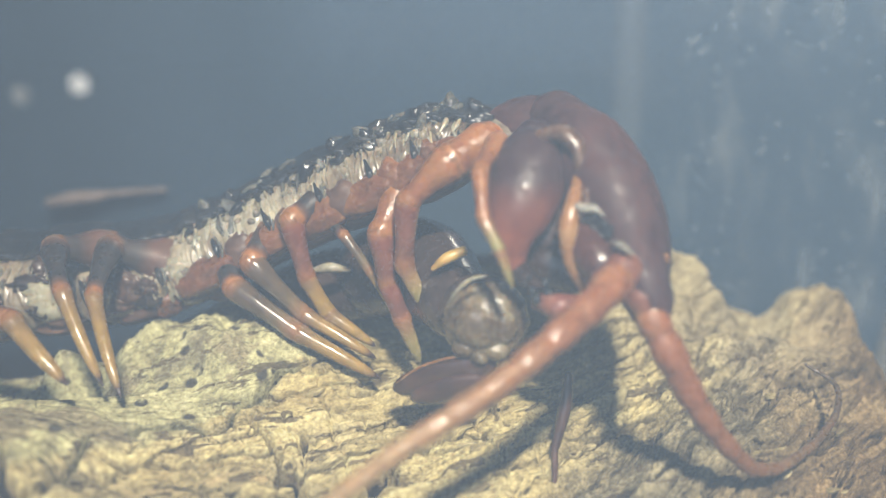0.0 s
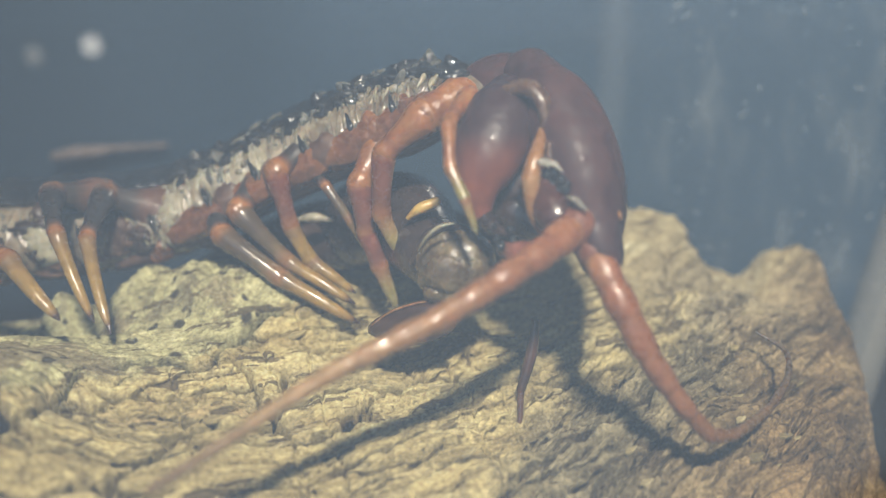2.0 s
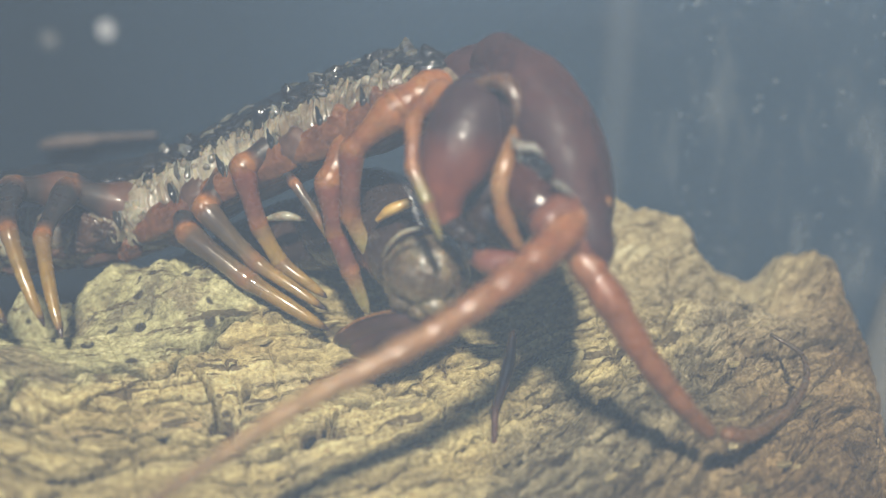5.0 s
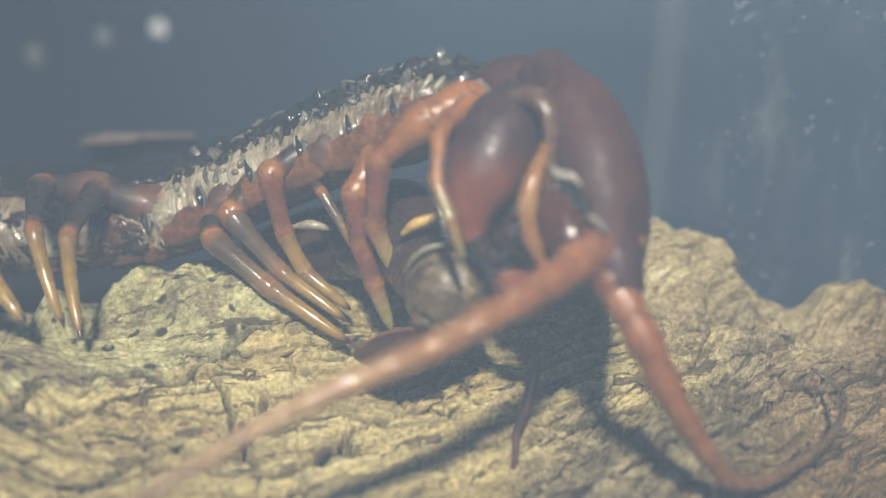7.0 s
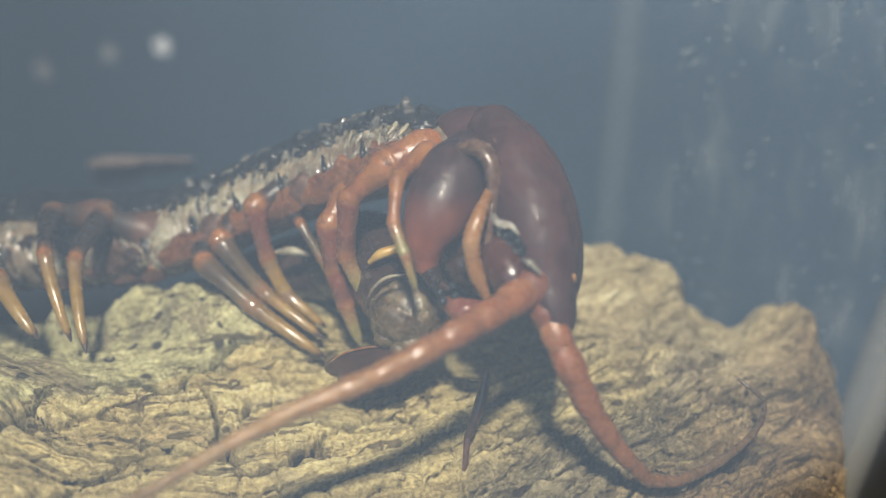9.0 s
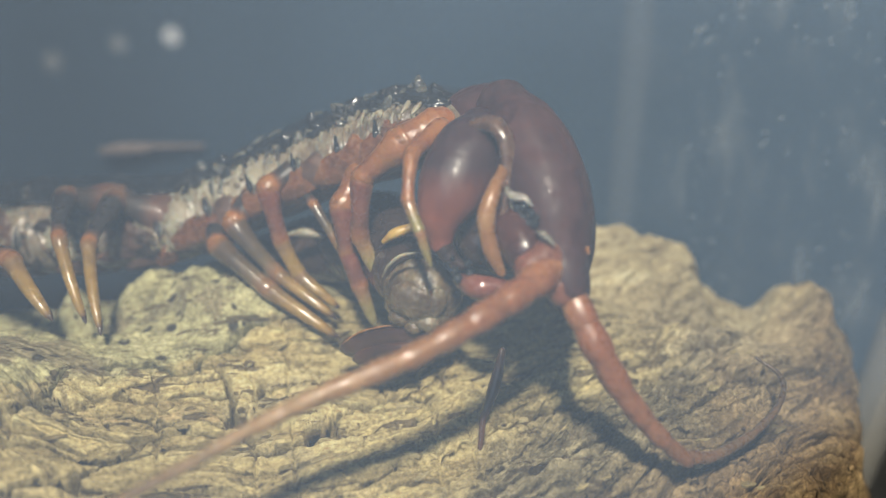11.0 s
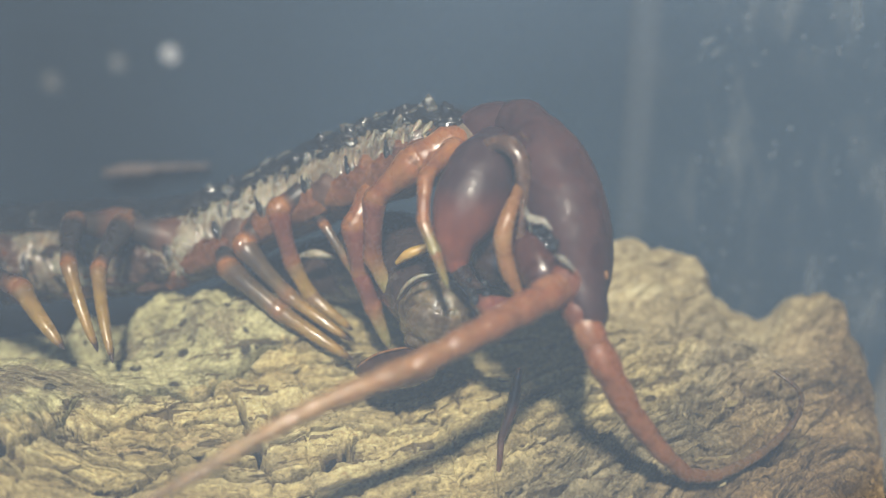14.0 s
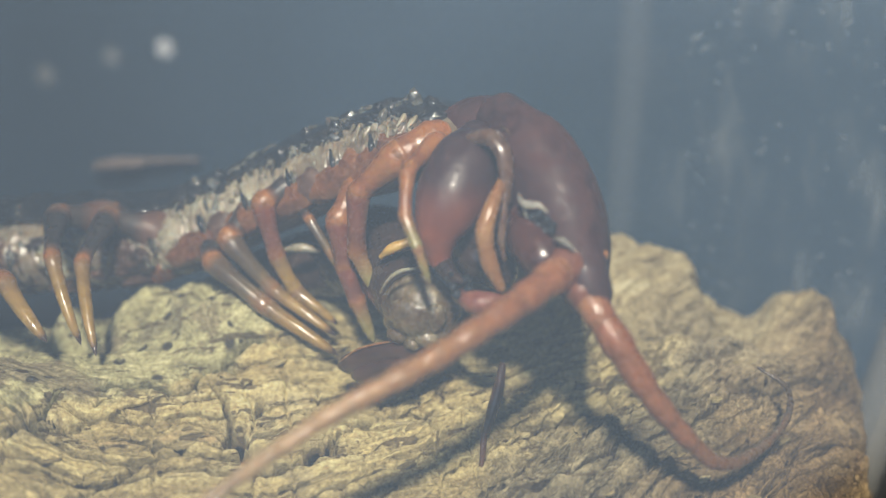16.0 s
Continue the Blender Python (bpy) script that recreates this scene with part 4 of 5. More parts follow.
def pleural_folds(k, rnd):
    """Wet folds of skin between the back plate and the legs, wet lobes on the plate's rim, a dark spine and the orange leg base."""
    i, top = 4 + k * SEG, rim_angle(k) - 4
    for j in range(3):
        f = i + (j + rnd.uniform(0.0, 1.0)) * SEG / 3
        a, b = top + rnd.uniform(-2, 14), rnd.uniform(66, 92)
        lean = rnd.uniform(-0.14, 0.16)
        thick = rnd.choice((0.010, 0.014, 0.020, 0.028))
        pts = [body_point(f, a + (b - a) * q / 4, 0.97 + rnd.uniform(-0.02, 0.03), 0.61, lean * q / 5 + rnd.uniform(-0.02, 0.02)) for q in range(5)]
        part("skin_fold", tube(pts, [thick * q for q in (0.3, 1.1, 0.9, 1.0, 0.2)], 5, 10), rnd.choice((CREAM, CREAM, CREAM, GLASSY) if k > 4 else (CREAM, CREAM, BACK, GLASSY)), centipede)
    count = 20 if k > 5 else 8
    for j in range(count):
        f = i + (j + rnd.uniform(0, 0.9)) * SEG / count
        w = rnd.uniform(4, top + 20) if k > 5 else rnd.uniform(-10, top + 4)
        p = body_point(f, w, 1.05, 0.69)
        if k > 5:
            r = rnd.choice((0.020, 0.032, 0.045, 0.060, 0.085))
            long = Vector((rnd.uniform(-1, 1), rnd.uniform(-0.3, 0.3), rnd.uniform(-0.3, 0.9))).normalized()
            tone = rnd.choice((BACK, BACK, BACK, GLASSY, BACK, GLASSY))
        else:
            # long wet rims that lie along the plates
            r = rnd.choice((0.03, 0.045, 0.06))
            long = (body_point(f + 1.5, w, 1.07, 0.70) - p + Vector((0, 0, rnd.uniform(-0.02, 0.03)))).normalized()
            tone = rnd.choice((BACK, BACK, BACK, GLASSY))
        wide = long.cross(Vector((rnd.uniform(-0.3, 0.3), 1, 0.2))).normalized()
        slim = 0.65 if k > 5 else 0.3
        part("rim_lobe", blob(p, (long * r * (1.25 if k > 5 else 2.0), wide * r * slim, long.cross(wide) * r * 0.6), 20, 14, 0.30, 2.2), tone, centipede)
    for j in range(4 if k > 5 else 2):
        f = i + (j + rnd.uniform(0, 0.9)) * SEG / 4
        a, b = rnd.uniform(5, 30), rnd.uniform(50, 64)
        pts = [body_point(f + rnd.uniform(-0.5, 0.5), a + (b - a) * q / 3, 1.02 + rnd.uniform(-0.02, 0.02), 0.67) for q in range(4)]
        thick = rnd.uniform(0.010, 0.022)
        part("skin_fold", tube(pts, [thick * q for q in (0.2, 0.7, 1.1, 0.4)], 5, 8), rnd.choice((CREAM, BACK, GLASSY)), centipede)
    # beads of wet on the plate and the folds
    for j in range(16 if k > 5 else 6):
        f, w = i + rnd.uniform(0, 1) * SEG, rnd.uniform(8, 72)
        r = rnd.choice((0.016, 0.022, 0.030, 0.042))
        p, flat = body_point(f, w, 0.99, 0.65), rnd.uniform(0.6, 1.3)
        part("wet_bead", blob(p, (Vector((r * flat, 0, 0)), Vector((0, r * 0.8, 0)), Vector((0, 0, r))), 18, 12, 0.12, 2), BACK if w < rim_angle(k) + 6 else SILVER, centipede)
    # a short dark spine with a wet edge at the foot of the pale skin
    f = i + SEG * 0.62
    root, end = body_point(f, 62, 1.02, 0.64), body_point(f + 1.2, 92, 1.10, 0.66)
    part("pleural_spine", tube([root, (root + end) / 2 + Vector((0.02, -0.03, 0)), end], [0.012, 0.030, 0.008], 6, 10), BACK, centipede, "dark shiny spine")
    part("skin_fold", tube([root + Vector((0.04, -0.01, 0)), (root + end) / 2 + Vector((0.065, -0.03, 0)), end + Vector((0.03, -0.01, 0.01))], [0.008, 0.016, 0.008], 6, 10), GLASSY, centipede)
    if k > 5:
        c = body_point(i + SEG / 2, 106, 0.97, 0.60)
        d = body_point(i + SEG, 106, 0.97, 0.60) - body_point(i, 106, 0.97, 0.60)
        part("coxa", blob(c, (d * 0.80, Vector((0, 0.14, 0.02)), Vector((-0.04, 0, 0.15))), 40, 26, 0.14, 2.0), ORANGE, centipede)
        c = body_point(i + SEG, 100, 0.95, 0.58)
        part("coxal_fold", blob(c, (d * 0.34, Vector((0, 0.12, 0.02)), Vector((-0.05, 0, 0.15))), 28, 18, 0.18, 2.2), rnd.choice((ORANGE, BELLY)), centipede)
    else:
        # uneven plates and pads of skin on the flank
        for j in range(12):
            f, w = i + rnd.uniform(0, 1) * SEG, rnd.uniform(48, 128)
            p, n = body_point(f, w, 0.97, 0.60), body_point(f, w, 1.0, 0.62) - body_point(f, w, 0.8, 0.50)
            n.normalize()
            along = (body_point(f + 2, w, 0.97, 0.60) - p).normalized()
            a, b = rnd.uniform(0.08, 0.20), rnd.uniform(0.06, 0.15)
            part("pleurite", blob(p, (along * a, n.cross(along) * b, n * 0.05), 26, 16, 0.55, 2.4), rnd.choice((BELLY, BELLY, BELLY, ORANGE, INKPAD, INKPAD, CREAM)), centipede)


fold_rnd = random.Random(4)
for k in range(12):
    part("tergite", tergite(4 + k * SEG, 4 + k * SEG + SEG * 0.97, rim_angle(k)), BACK, centipede, "glossy black back plate" if k == 0 else "")
for k in range(2, 12):
    pleural_folds(k, fold_rnd)
for k in range(11):
    i = int(10 + k * SEG)
    c, r = SPINE_RINGS[i]
    t = (SPINE_RINGS[i + 4][0] - SPINE_RINGS[i - 4][0]).normalized()
    part("sternite", blob(c + Vector((0, -0.02, -r * 0.38)), (t * 0.52, Vector((0, r * 0.90, 0)), Vector((0, 0, 0.17))), 32, 20, 0.08), BELLY, centipede, "orange-brown belly plate" if k == 0 else "")


def leg(points, radii, mats, tip=TIP):
    """A jointed leg: the first piece carries the others."""
    pts = [Vector(p) for p in points]
    root = None
    for i in range(len(pts) - 1):
        a, b = pts[i], pts[i + 1]
        d = b - a
        ra, rb = radii[i], radii[i + 1]
        last = i == len(pts) - 2
        if last:
            prof = [(0.0, ra * 0.98), (0.05, ra * 1.04), (0.14, ra * 0.88), (0.30, ra * 0.80), (0.50, ra * 0.74), (0.70, ra * 0.62), (0.82, ra * 0.50), (0.90, ra * 0.36)]
        else:
            waist = min(ra, rb) * 0.90 + 0.06 * max(ra, rb)
            prof = [(0.0, ra), (0.08, ra * 1.04), (0.20, ra * 0.97), (0.36, ra * 0.55 + waist * 0.42), (0.54, ra * 0.25 + waist * 0.70), (0.72, waist), (0.84, rb * 0.98), (0.92, rb * 1.05), (0.99, rb * 1.04)]
        bow = Vector((0, -1, 0.6)) * d.length * 0.035
        uneven = lambda q, w, o=a: 1 + 0.045 * noise.noise(Vector((q * 4, math.cos(w) * 1.2, math.sin(w) * 1.2)) + o * 7)
        rings = curve([a + d * q + bow * math.sin(math.pi * q) for q, _ in prof], [r for _, r in prof], 3)
        bm = loft(rings, 20, shape=uneven)
        name = ("prefemur", "femur", "tibia", "tarsus", "tarsus", "tarsus")[i] if root else "leg"
        piece = part(name, bm, mats[min(i, len(mats) - 1)], root or centipede)
        root = root or piece
        if last:
            part("claw", loft([(a + d * 0.86, ra * 0.44), (a + d * 0.95, ra * 0.28), (a + d * 1.0, ra * 0.08)], 10), tip, root, "dark pointed claw")
        else:
            # the swollen knuckle at the joint
            n = d.normalized()
            m = n.cross(Vector((0.3, 1, 0.2))).normalized()
            part("joint", blob(b, (n * rb * 1.05, m * rb * 1.0, n.cross(m) * rb * 1.0), 20, 14, 0.10, 3), KNEE if mats[min(i, len(mats) - 1)] is not HAUNCH else HAUNCH, root)
    return root


leg([(-4.30, 6.00, 2.74), (-3.07, 5.35, 2.79), (-2.59, 5.15, 2.41)], [0.154, 0.082, 0.050], [INKY, TARSUS])
leg([(-2.70, 6.90, 2.70), (-3.02, 6.70, 2.92), (-3.23, 6.30, 3.05), (-2.83, 5.64, 2.92), (-2.44, 5.35, 2.32)], [0.20, 0.17, 0.105, 0.066, 0.05], [HAUNCH, HAUNCH, INKY, TARSUS])
leg([(-2.05, 6.86, 2.58), (-2.46, 6.82, 2.76), (-2.86, 6.50, 3.00), (-2.69, 5.82, 2.83), (-2.32, 5.36, 2.23)], [0.15, 0.24, 0.110, 0.066, 0.05], [HAUNCH, HAUNCH, INKY, TARSUS])
leg([(-2.10, 6.96, 2.92), (-1.97, 6.72, 2.86), (-1.79, 6.39, 2.73), (-1.26, 6.27, 2.42), (-0.58, 6.20, 2.08)], [0.14, 0.13, 0.100, 0.080, 0.05], [HAUNCH, UPPER, SHANK, TARSUS])
leg([(-1.52, 6.84, 3.17), (-1.65, 6.42, 2.94), (-1.23, 6.38, 2.53), (-0.63, 6.28, 2.22)], [0.20, 0.100, 0.070, 0.05], [BLOT, SHANK, TARSUS])
leg([(-0.98, 6.84, 3.48), (-1.30, 6.40, 3.30), (-1.20, 6.42, 2.82), (-1.03, 6.40, 2.54), (-0.65, 6.38, 2.28)], [0.20, 0.098, 0.074, 0.066, 0.045], [BLOT, REDSHANK, TARSUS, TARSUS])
leg([(-1.15, 6.65, 3.33), (-0.88, 6.40, 3.19), (-0.67, 6.34, 2.93), (-0.44, 6.34, 2.52)], [0.10, 0.045, 0.042, 0.03], [UPPER, SHANK, TARSUS])
leg([(-0.38, 6.60, 3.66), (-0.56, 6.22, 3.26), (-0.51, 6.22, 2.87), (-0.40, 6.20, 2.59), (-0.26, 6.20, 2.24)], [0.20, 0.102, 0.080, 0.074, 0.045], [THIGH, REDSHANK, REDSHANK, GREENTIP], GREENTIP)
leg([(0.22, 6.32, 3.96), (-0.02, 6.15, 3.84), (-0.33, 6.08, 3.55), (-0.36, 6.10, 3.06), (-0.18, 6.13, 2.66)], [0.16, 0.145, 0.094, 0.078, 0.05], [THIGH, THIGH, REDSHANK, GREENTIP], GREENTIP)
leg([(0.33, 5.95, 4.02), (0.24, 5.50, 3.91), (0.28, 5.30, 3.64), (0.39, 5.22, 3.46), (0.48, 5.22, 3.21)], [0.085, 0.056, 0.046, 0.042, 0.028], [THIGH, THIGH, GREENTIP, GREENTIP], GREENTIP)

# front trunk plate and venom claw
part("front_plate", tube([(0.35, 6.75, 3.92), (0.59, 6.60, 3.99), (0.84, 6.50, 3.95), (1.02, 6.40, 3.85)], [0.30, 0.38, 0.38, 0.30], 8, 28, flat=0.72, side=(0.5, 0.1, 0.8)), HEAD, centipede, "dark red-brown front plate")
part("venom_claw", tube([(0.60, 6.05, 4.00), (0.57, 5.86, 3.91), (0.54, 5.72, 3.79), (0.50, 5.60, 3.64), (0.46, 5.53, 3.47), (0.47, 5.50, 3.30)], [0.18, 0.245, 0.262, 0.240, 0.170, 0.088], 10, 32), VENOM, centipede, "swollen dark red venom claw")
part("claw_rim", tube([(0.36, 5.92, 3.94), (0.55, 5.82, 4.06), (0.75, 5.73, 4.13), (0.865, 5.66, 4.06), (0.905, 5.62, 3.92), (0.91, 5.58, 3.74)], [0.012, 0.055, 0.080, 0.070, 0.062, 0.050], 10, 18, flat=0.8), RIDGE, centipede, "brown shiny rim")
part("claw_fang", tube([(0.47, 5.50, 3.30), (0.57, 5.46, 3.19), (0.70, 5.44, 3.15)], [0.078, 0.055, 0.012], 6, 14), TIP, centipede, "black fang tip")
palp = part("palp", tube([(0.885, 5.60, 3.86), (0.85, 5.45, 3.73), (0.82, 5.37, 3.58), (0.83, 5.36, 3.45)], [0.040, 0.054, 0.064, 0.060], 8, 18), TAN, centipede, "orange jointed palp")
part("palp_tip", tube([(0.83, 5.36, 3.45), (0.87, 5.36, 3.32), (0.94, 5.38, 3.17)], [0.058, 0.060, 0.035], 8, 18), TAN, palp)
part("palp", tube([(0.93, 5.47, 3.80), (0.935, 5.43, 3.66), (0.925, 5.42, 3.50), (0.95, 5.42, 3.36)], [0.016, 0.026, 0.026, 0.015], 8, 14), RIDGE, centipede, "thin shiny brown palp")

# near-black mass put where the gap between claw and head is only shade
part("dark_filler", tube([(0.54, 6.15, 3.86), (0.69, 5.95, 3.50), (0.70, 5.85, 3.24), (0.86, 5.72, 3.16)], [0.22, 0.25, 0.22, 0.14], 8, 20), TIP, centipede, "near-black filler for the shade between claw and head")

# head, turning on its neck
NECK = Vector((0.78, 6.35, 3.88))

head = part("head", tube([(0.84, 6.35, 3.91), (1.00, 6.15, 3.76), (1.17, 5.90, 3.53), (1.30, 5.65, 3.30), (1.39, 5.45, 3.15)], [0.46, 0.56, 0.55, 0.45, 0.28], 8, 32, flat=0.62, side=(0.88, 0.30, 0.30)), HEAD, centipede, "glossy dark maroon head shield")
part("cheek", tube([(0.94, 5.62, 3.55), (1.01, 5.50, 3.45), (1.12, 5.36, 3.33)], [0.10, 0.17, 0.15], 8, 20), CHEEK, head, "dark red cheek")
# tan seam line that also carries the glint along the plate's edge as colour
part("seam_glint", tube([(0.80, 5.90, 4.195), (0.88, 5.825, 4.150), (1.01, 5.72, 4.075)], [0.006, 0.014, 0.010], 5, 10), RIDGE, centipede, "tan edge of the front plate with its glint painted in")
for x, y, z, r in ((1.04, 5.405, 3.61, 0.034), (1.09, 5.385, 3.635, 0.034), (1.08, 5.40, 3.55, 0.034), (1.14, 5.355, 3.60, 0.034), (1.17, 5.335, 3.54, 0.034), (1.12, 5.375, 3.52, 0.030), (1.125, 5.375, 3.57, 0.020), (1.06, 5.405, 3.575, 0.018), (1.19, 5.32, 3.585, 0.020)):
    part("ocellus", blob((x, y, z), (Vector((r, 0, 0)), Vector((0, r * 0.8, 0)), Vector((0, 0, r))), 14, 10), EYE, head, "shiny black eye")
# pale wet skin round the eye, the glare on it put into the colour
part("socket_glare", tube([(0.945, 5.455, 3.755), (0.975, 5.42, 3.71), (1.03, 5.38, 3.70), (1.085, 5.37, 3.70), (1.14, 5.335, 3.665)], [0.010, 0.034, 0.048, 0.032, 0.012], 8, 14, flat=0.55), GLARE_SKIN, head, "pale wet skin at the eye with its glare painted in")
part("socket_glare", tube([(0.985, 5.42, 3.70), (0.995, 5.42, 3.63), (1.02, 5.425, 3.575)], [0.028, 0.024, 0.008], 6, 12, flat=0.55), GLARE_SKIN, head)
part("socket_glare", tube([(1.19, 5.295, 3.50), (1.25, 5.25, 3.495), (1.33, 5.215, 3.44)], [0.012, 0.034, 0.010], 8, 14, flat=0.6), GLARE_SKIN, head)
part("brow_spot", blob((1.53, 5.455, 3.35), (Vector((0.015, 0.0, 0.006)), Vector((0, 0.02, 0)), Vector((-0.008, 0, 0.032))), 14, 10, 0.3, 4), TAN, head, "small tan spot")


def antenna(points, radii, count, name="antenna", span=(0.0, 1.0), skin=ANTENNA):
    """A chain of short articles, each a little swollen towards its far end; the first carries the rest."""
    line = curve(points, radii, 16)
    root = None
    n = len(line) - 1
    cuts = [round(n * (k / count) ** 1.0) for k in range(count + 1)]
    for a, b in zip(cuts, cuts[1:]):
        rings = []
        m = max(b - a, 1)
        for i in range(a, b + 1):
            s = (i - a) / m
            rings.append((line[i][0], line[i][1] * (0.915 + 0.05 * s + 0.115 * max(0.0, math.sin(math.pi * s**1.6)) ** 0.8)))
        if len(rings) < 2:
            continue
        piece = part("article" if root else name, loft(rings, 18, span=(span[0] + (span[1] - span[0]) * a / n, span[0] + (span[1] - span[0]) * b / n)), skin, root or centipede)
        root = root or piece
    return root


NEAR_BASE, FAR_BASE, FAR_BEND = Vector((1.25, 5.30, 3.29)), Vector((1.36, 5.30, 3.17)), Vector((2.19, 5.42, 1.91))
near_antenna = antenna([NEAR_BASE, (1.07, 4.93, 3.23), (0.85, 4.62, 3.15), (0.59, 4.37, 3.03), (0.32, 4.15, 2.93), (0.03, 3.97, 2.81), (-0.25, 3.79, 2.66), (-0.56, 3.58, 2.47), (-0.92, 3.35, 2.26)], [0.122, 0.102, 0.089, 0.077, 0.067, 0.058, 0.048, 0.039, 0.029], 12)
far_antenna = antenna([FAR_BASE, (1.56, 5.20, 2.84), (1.76, 5.22, 2.48), (1.98, 5.30, 2.16), FAR_BEND], [0.096, 0.104, 0.086, 0.068, 0.053], 6, span=(0.0, 0.45), skin=SHADED_ANTENNA)
far_tip = antenna([FAR_BEND, (2.42, 5.60, 1.85), (2.74, 5.95, 1.89), (2.97, 6.30, 1.98), (3.03, 6.60, 2.08), (2.84, 6.75, 2.17)], [0.052, 0.042, 0.033, 0.026, 0.020, 0.013], 10, "antenna_tip", (0.45, 1.0), SHADED_ANTENNA)

part("antenna_socket", tube([(1.33, 5.42, 3.33), (1.27, 5.34, 3.30), (1.19, 5.24, 3.255)], [0.10, 0.148, 0.130], 8, 24), SOCKET, head, "dark red swollen antenna socket")
part("antenna_socket", tube([(1.34, 5.37, 3.22), (1.37, 5.30, 3.155), (1.40, 5.28, 3.10)], [0.08, 0.118, 0.110], 8, 24), SOCKET, head)

# ---- prey ----
prey = empty("cricket", "dead dark brown cricket held in the centipede's claws", "cricket")
prey_head = part("head", blob((0.27, 5.77, 2.78), (Vector((0.31, 0, 0.02)), Vector((0, 0.26, 0)), Vector((-0.02, 0, 0.31))), 56, 40, 0.07, 4), PREYHEAD, prey, "olive-brown round head")
for name, at, size in (("face_plate", (0.24, 5.55, 2.80), (0.17, 0.07, 0.15)), ("jaw", (0.14, 5.60, 2.63), (0.09, 0.06, 0.08)), ("jaw", (0.36, 5.58, 2.62), (0.10, 0.06, 0.07)), ("face_plate", (0.42, 5.58, 2.80), (0.09, 0.06, 0.12)), ("jaw", (0.25, 5.58, 2.57), (0.07, 0.05, 0.06))):
    part(name, blob(at, (Vector((size[0], 0, 0)), Vector((0, size[1], 0)), Vector((0, 0, size[2]))), 28, 18, 0.14, 3), PREYHEAD, prey_head)
part("collar", tube([(-0.05, 5.75, 2.81), (0.04, 5.70, 3.01), (0.19, 5.70, 3.11), (0.35, 5.75, 3.08)], [0.03, 0.035, 0.035, 0.03], 6, 10), PREY, prey)
part("thorax", tube([(0.04, 6.15, 2.76), (-0.31, 6.72, 2.83), (-0.71, 7.05, 2.69)], [0.29, 0.42, 0.40], 8, 24), PREY, prey, "dark brown thorax")
part("abdomen", tube([(-0.73, 7.10, 2.59), (-1.24, 7.25, 2.48), (-1.84, 7.40, 2.28)], [0.33, 0.32, 0.22], 8, 24), PREY, prey)
part("yellow_stripe", tube([(-0.13, 6.02, 3.07), (-0.04, 6.00, 3.15), (0.08, 6.04, 3.20)], [0.022, 0.042, 0.038], 5, 10), YELLOW, prey, "yellow stripe")
for a, z, w in (((-0.40, 5.72, 2.22), (0.36, 5.62, 2.52), 0.135), ((-0.26, 5.64, 2.19), (0.30, 5.58, 2.40), 0.105)):
    a, z = Vector(a), Vector(z)
    d = (z - a) / 2
    side = d.cross(Vector((0.2, 1, 0.3))).normalized()
    part("hind_femur", blob((a + z) / 2, (d, side * w, d.cross(side).normalized() * w * 0.5), 32, 20, 0.05), PREYLEG, prey, "glossy reddish brown leg")
# glint on the collar, made as a thin cream tube
part("collar_glint", tube([(0.03, 5.50, 2.98), (0.10, 5.46, 3.10), (0.19, 5.46, 3.18), (0.31, 5.48, 3.21)], [0.006, 0.012, 0.012, 0.006], 6, 8), CREAM, prey, "thin cream line painted as the glint on the collar")
# rim light along the leg's top edge, made as a paler tube
part("femur_rim_light", tube([(-0.36, 5.67, 2.30), (-0.20, 5.63, 2.44), (0.00, 5.61, 2.53), (0.14, 5.61, 2.555)], [0.004, 0.009, 0.009, 0.004], 6, 8), TAN, prey, "thin tan line painted as the rim light on the leg")
part("front_leg", tube([(0.88, 5.90, 2.32), (0.86, 5.82, 2.10), (0.80, 5.72, 1.84)], [0.030, 0.048, 0.036], 6, 12), PREYLEG, prey)
part("shin", tube([(0.79, 5.72, 1.84), (0.80, 5.62, 1.65), (0.79, 5.58, 1.48)], [0.03, 0.022, 0.015], 6, 10), PREYLEG, prey)
part("mouthpart", tube([(0.65, 5.45, 3.04), (0.77, 5.38, 3.04), (0.93, 5.40, 3.05)], [0.06, 0.09, 0.07], 6, 14), FLESH, prey, "wet pink mouthpart")


part("wing_edge", tube([(-1.22, 6.62, 2.82), (-1.06, 6.60, 2.86), (-0.90, 6.62, 2.84)], [0.02, 0.045, 0.02], 5, 10), CREAM, prey, "pale wing edge")
drop_rnd = random.Random(9)
for x, z in ((0, 0), (0.05, 0.03), (-0.05, 0.05), (0.03, -0.05), (0.09, 0.06), (-0.02, 0.09), (0.11, -0.01)):
    r = drop_rnd.uniform(0.020, 0.042)
    p = Vector((0.60, 5.42, 3.13)) + Vector((x, drop_rnd.uniform(-0.04, 0.04), z))
    part("bubble", blob(p, (Vector((r, 0, 0)), Vector((0, r, 0)), Vector((0, 0, r))), 12, 8), EYE, prey, "dark wet bubble")


# ---- bits behind ----
# solid sliver added in place of a pinkish reflection on the back wall
sliver = linked("reflection_sliver", tube([(-5.20, 9.70, 2.56), (-4.95, 9.70, 2.61), (-4.62, 9.70, 2.65), (-4.48, 9.70, 2.68), (-4.2, 9.70, 2.71), (-3.78, 9.70, 2.75)], [0.09, 0.12, 0.10, 0.06, 0.055, 0.04], 6, 14, flat=0.7), plain("sliver_tone", (0.11, 0.082, 0.07), (0.18, 0.135, 0.118), 300, 0.8))
tagged(sliver, "pinkish brown sliver that stands in for a reflection on the tub wall", "wood")
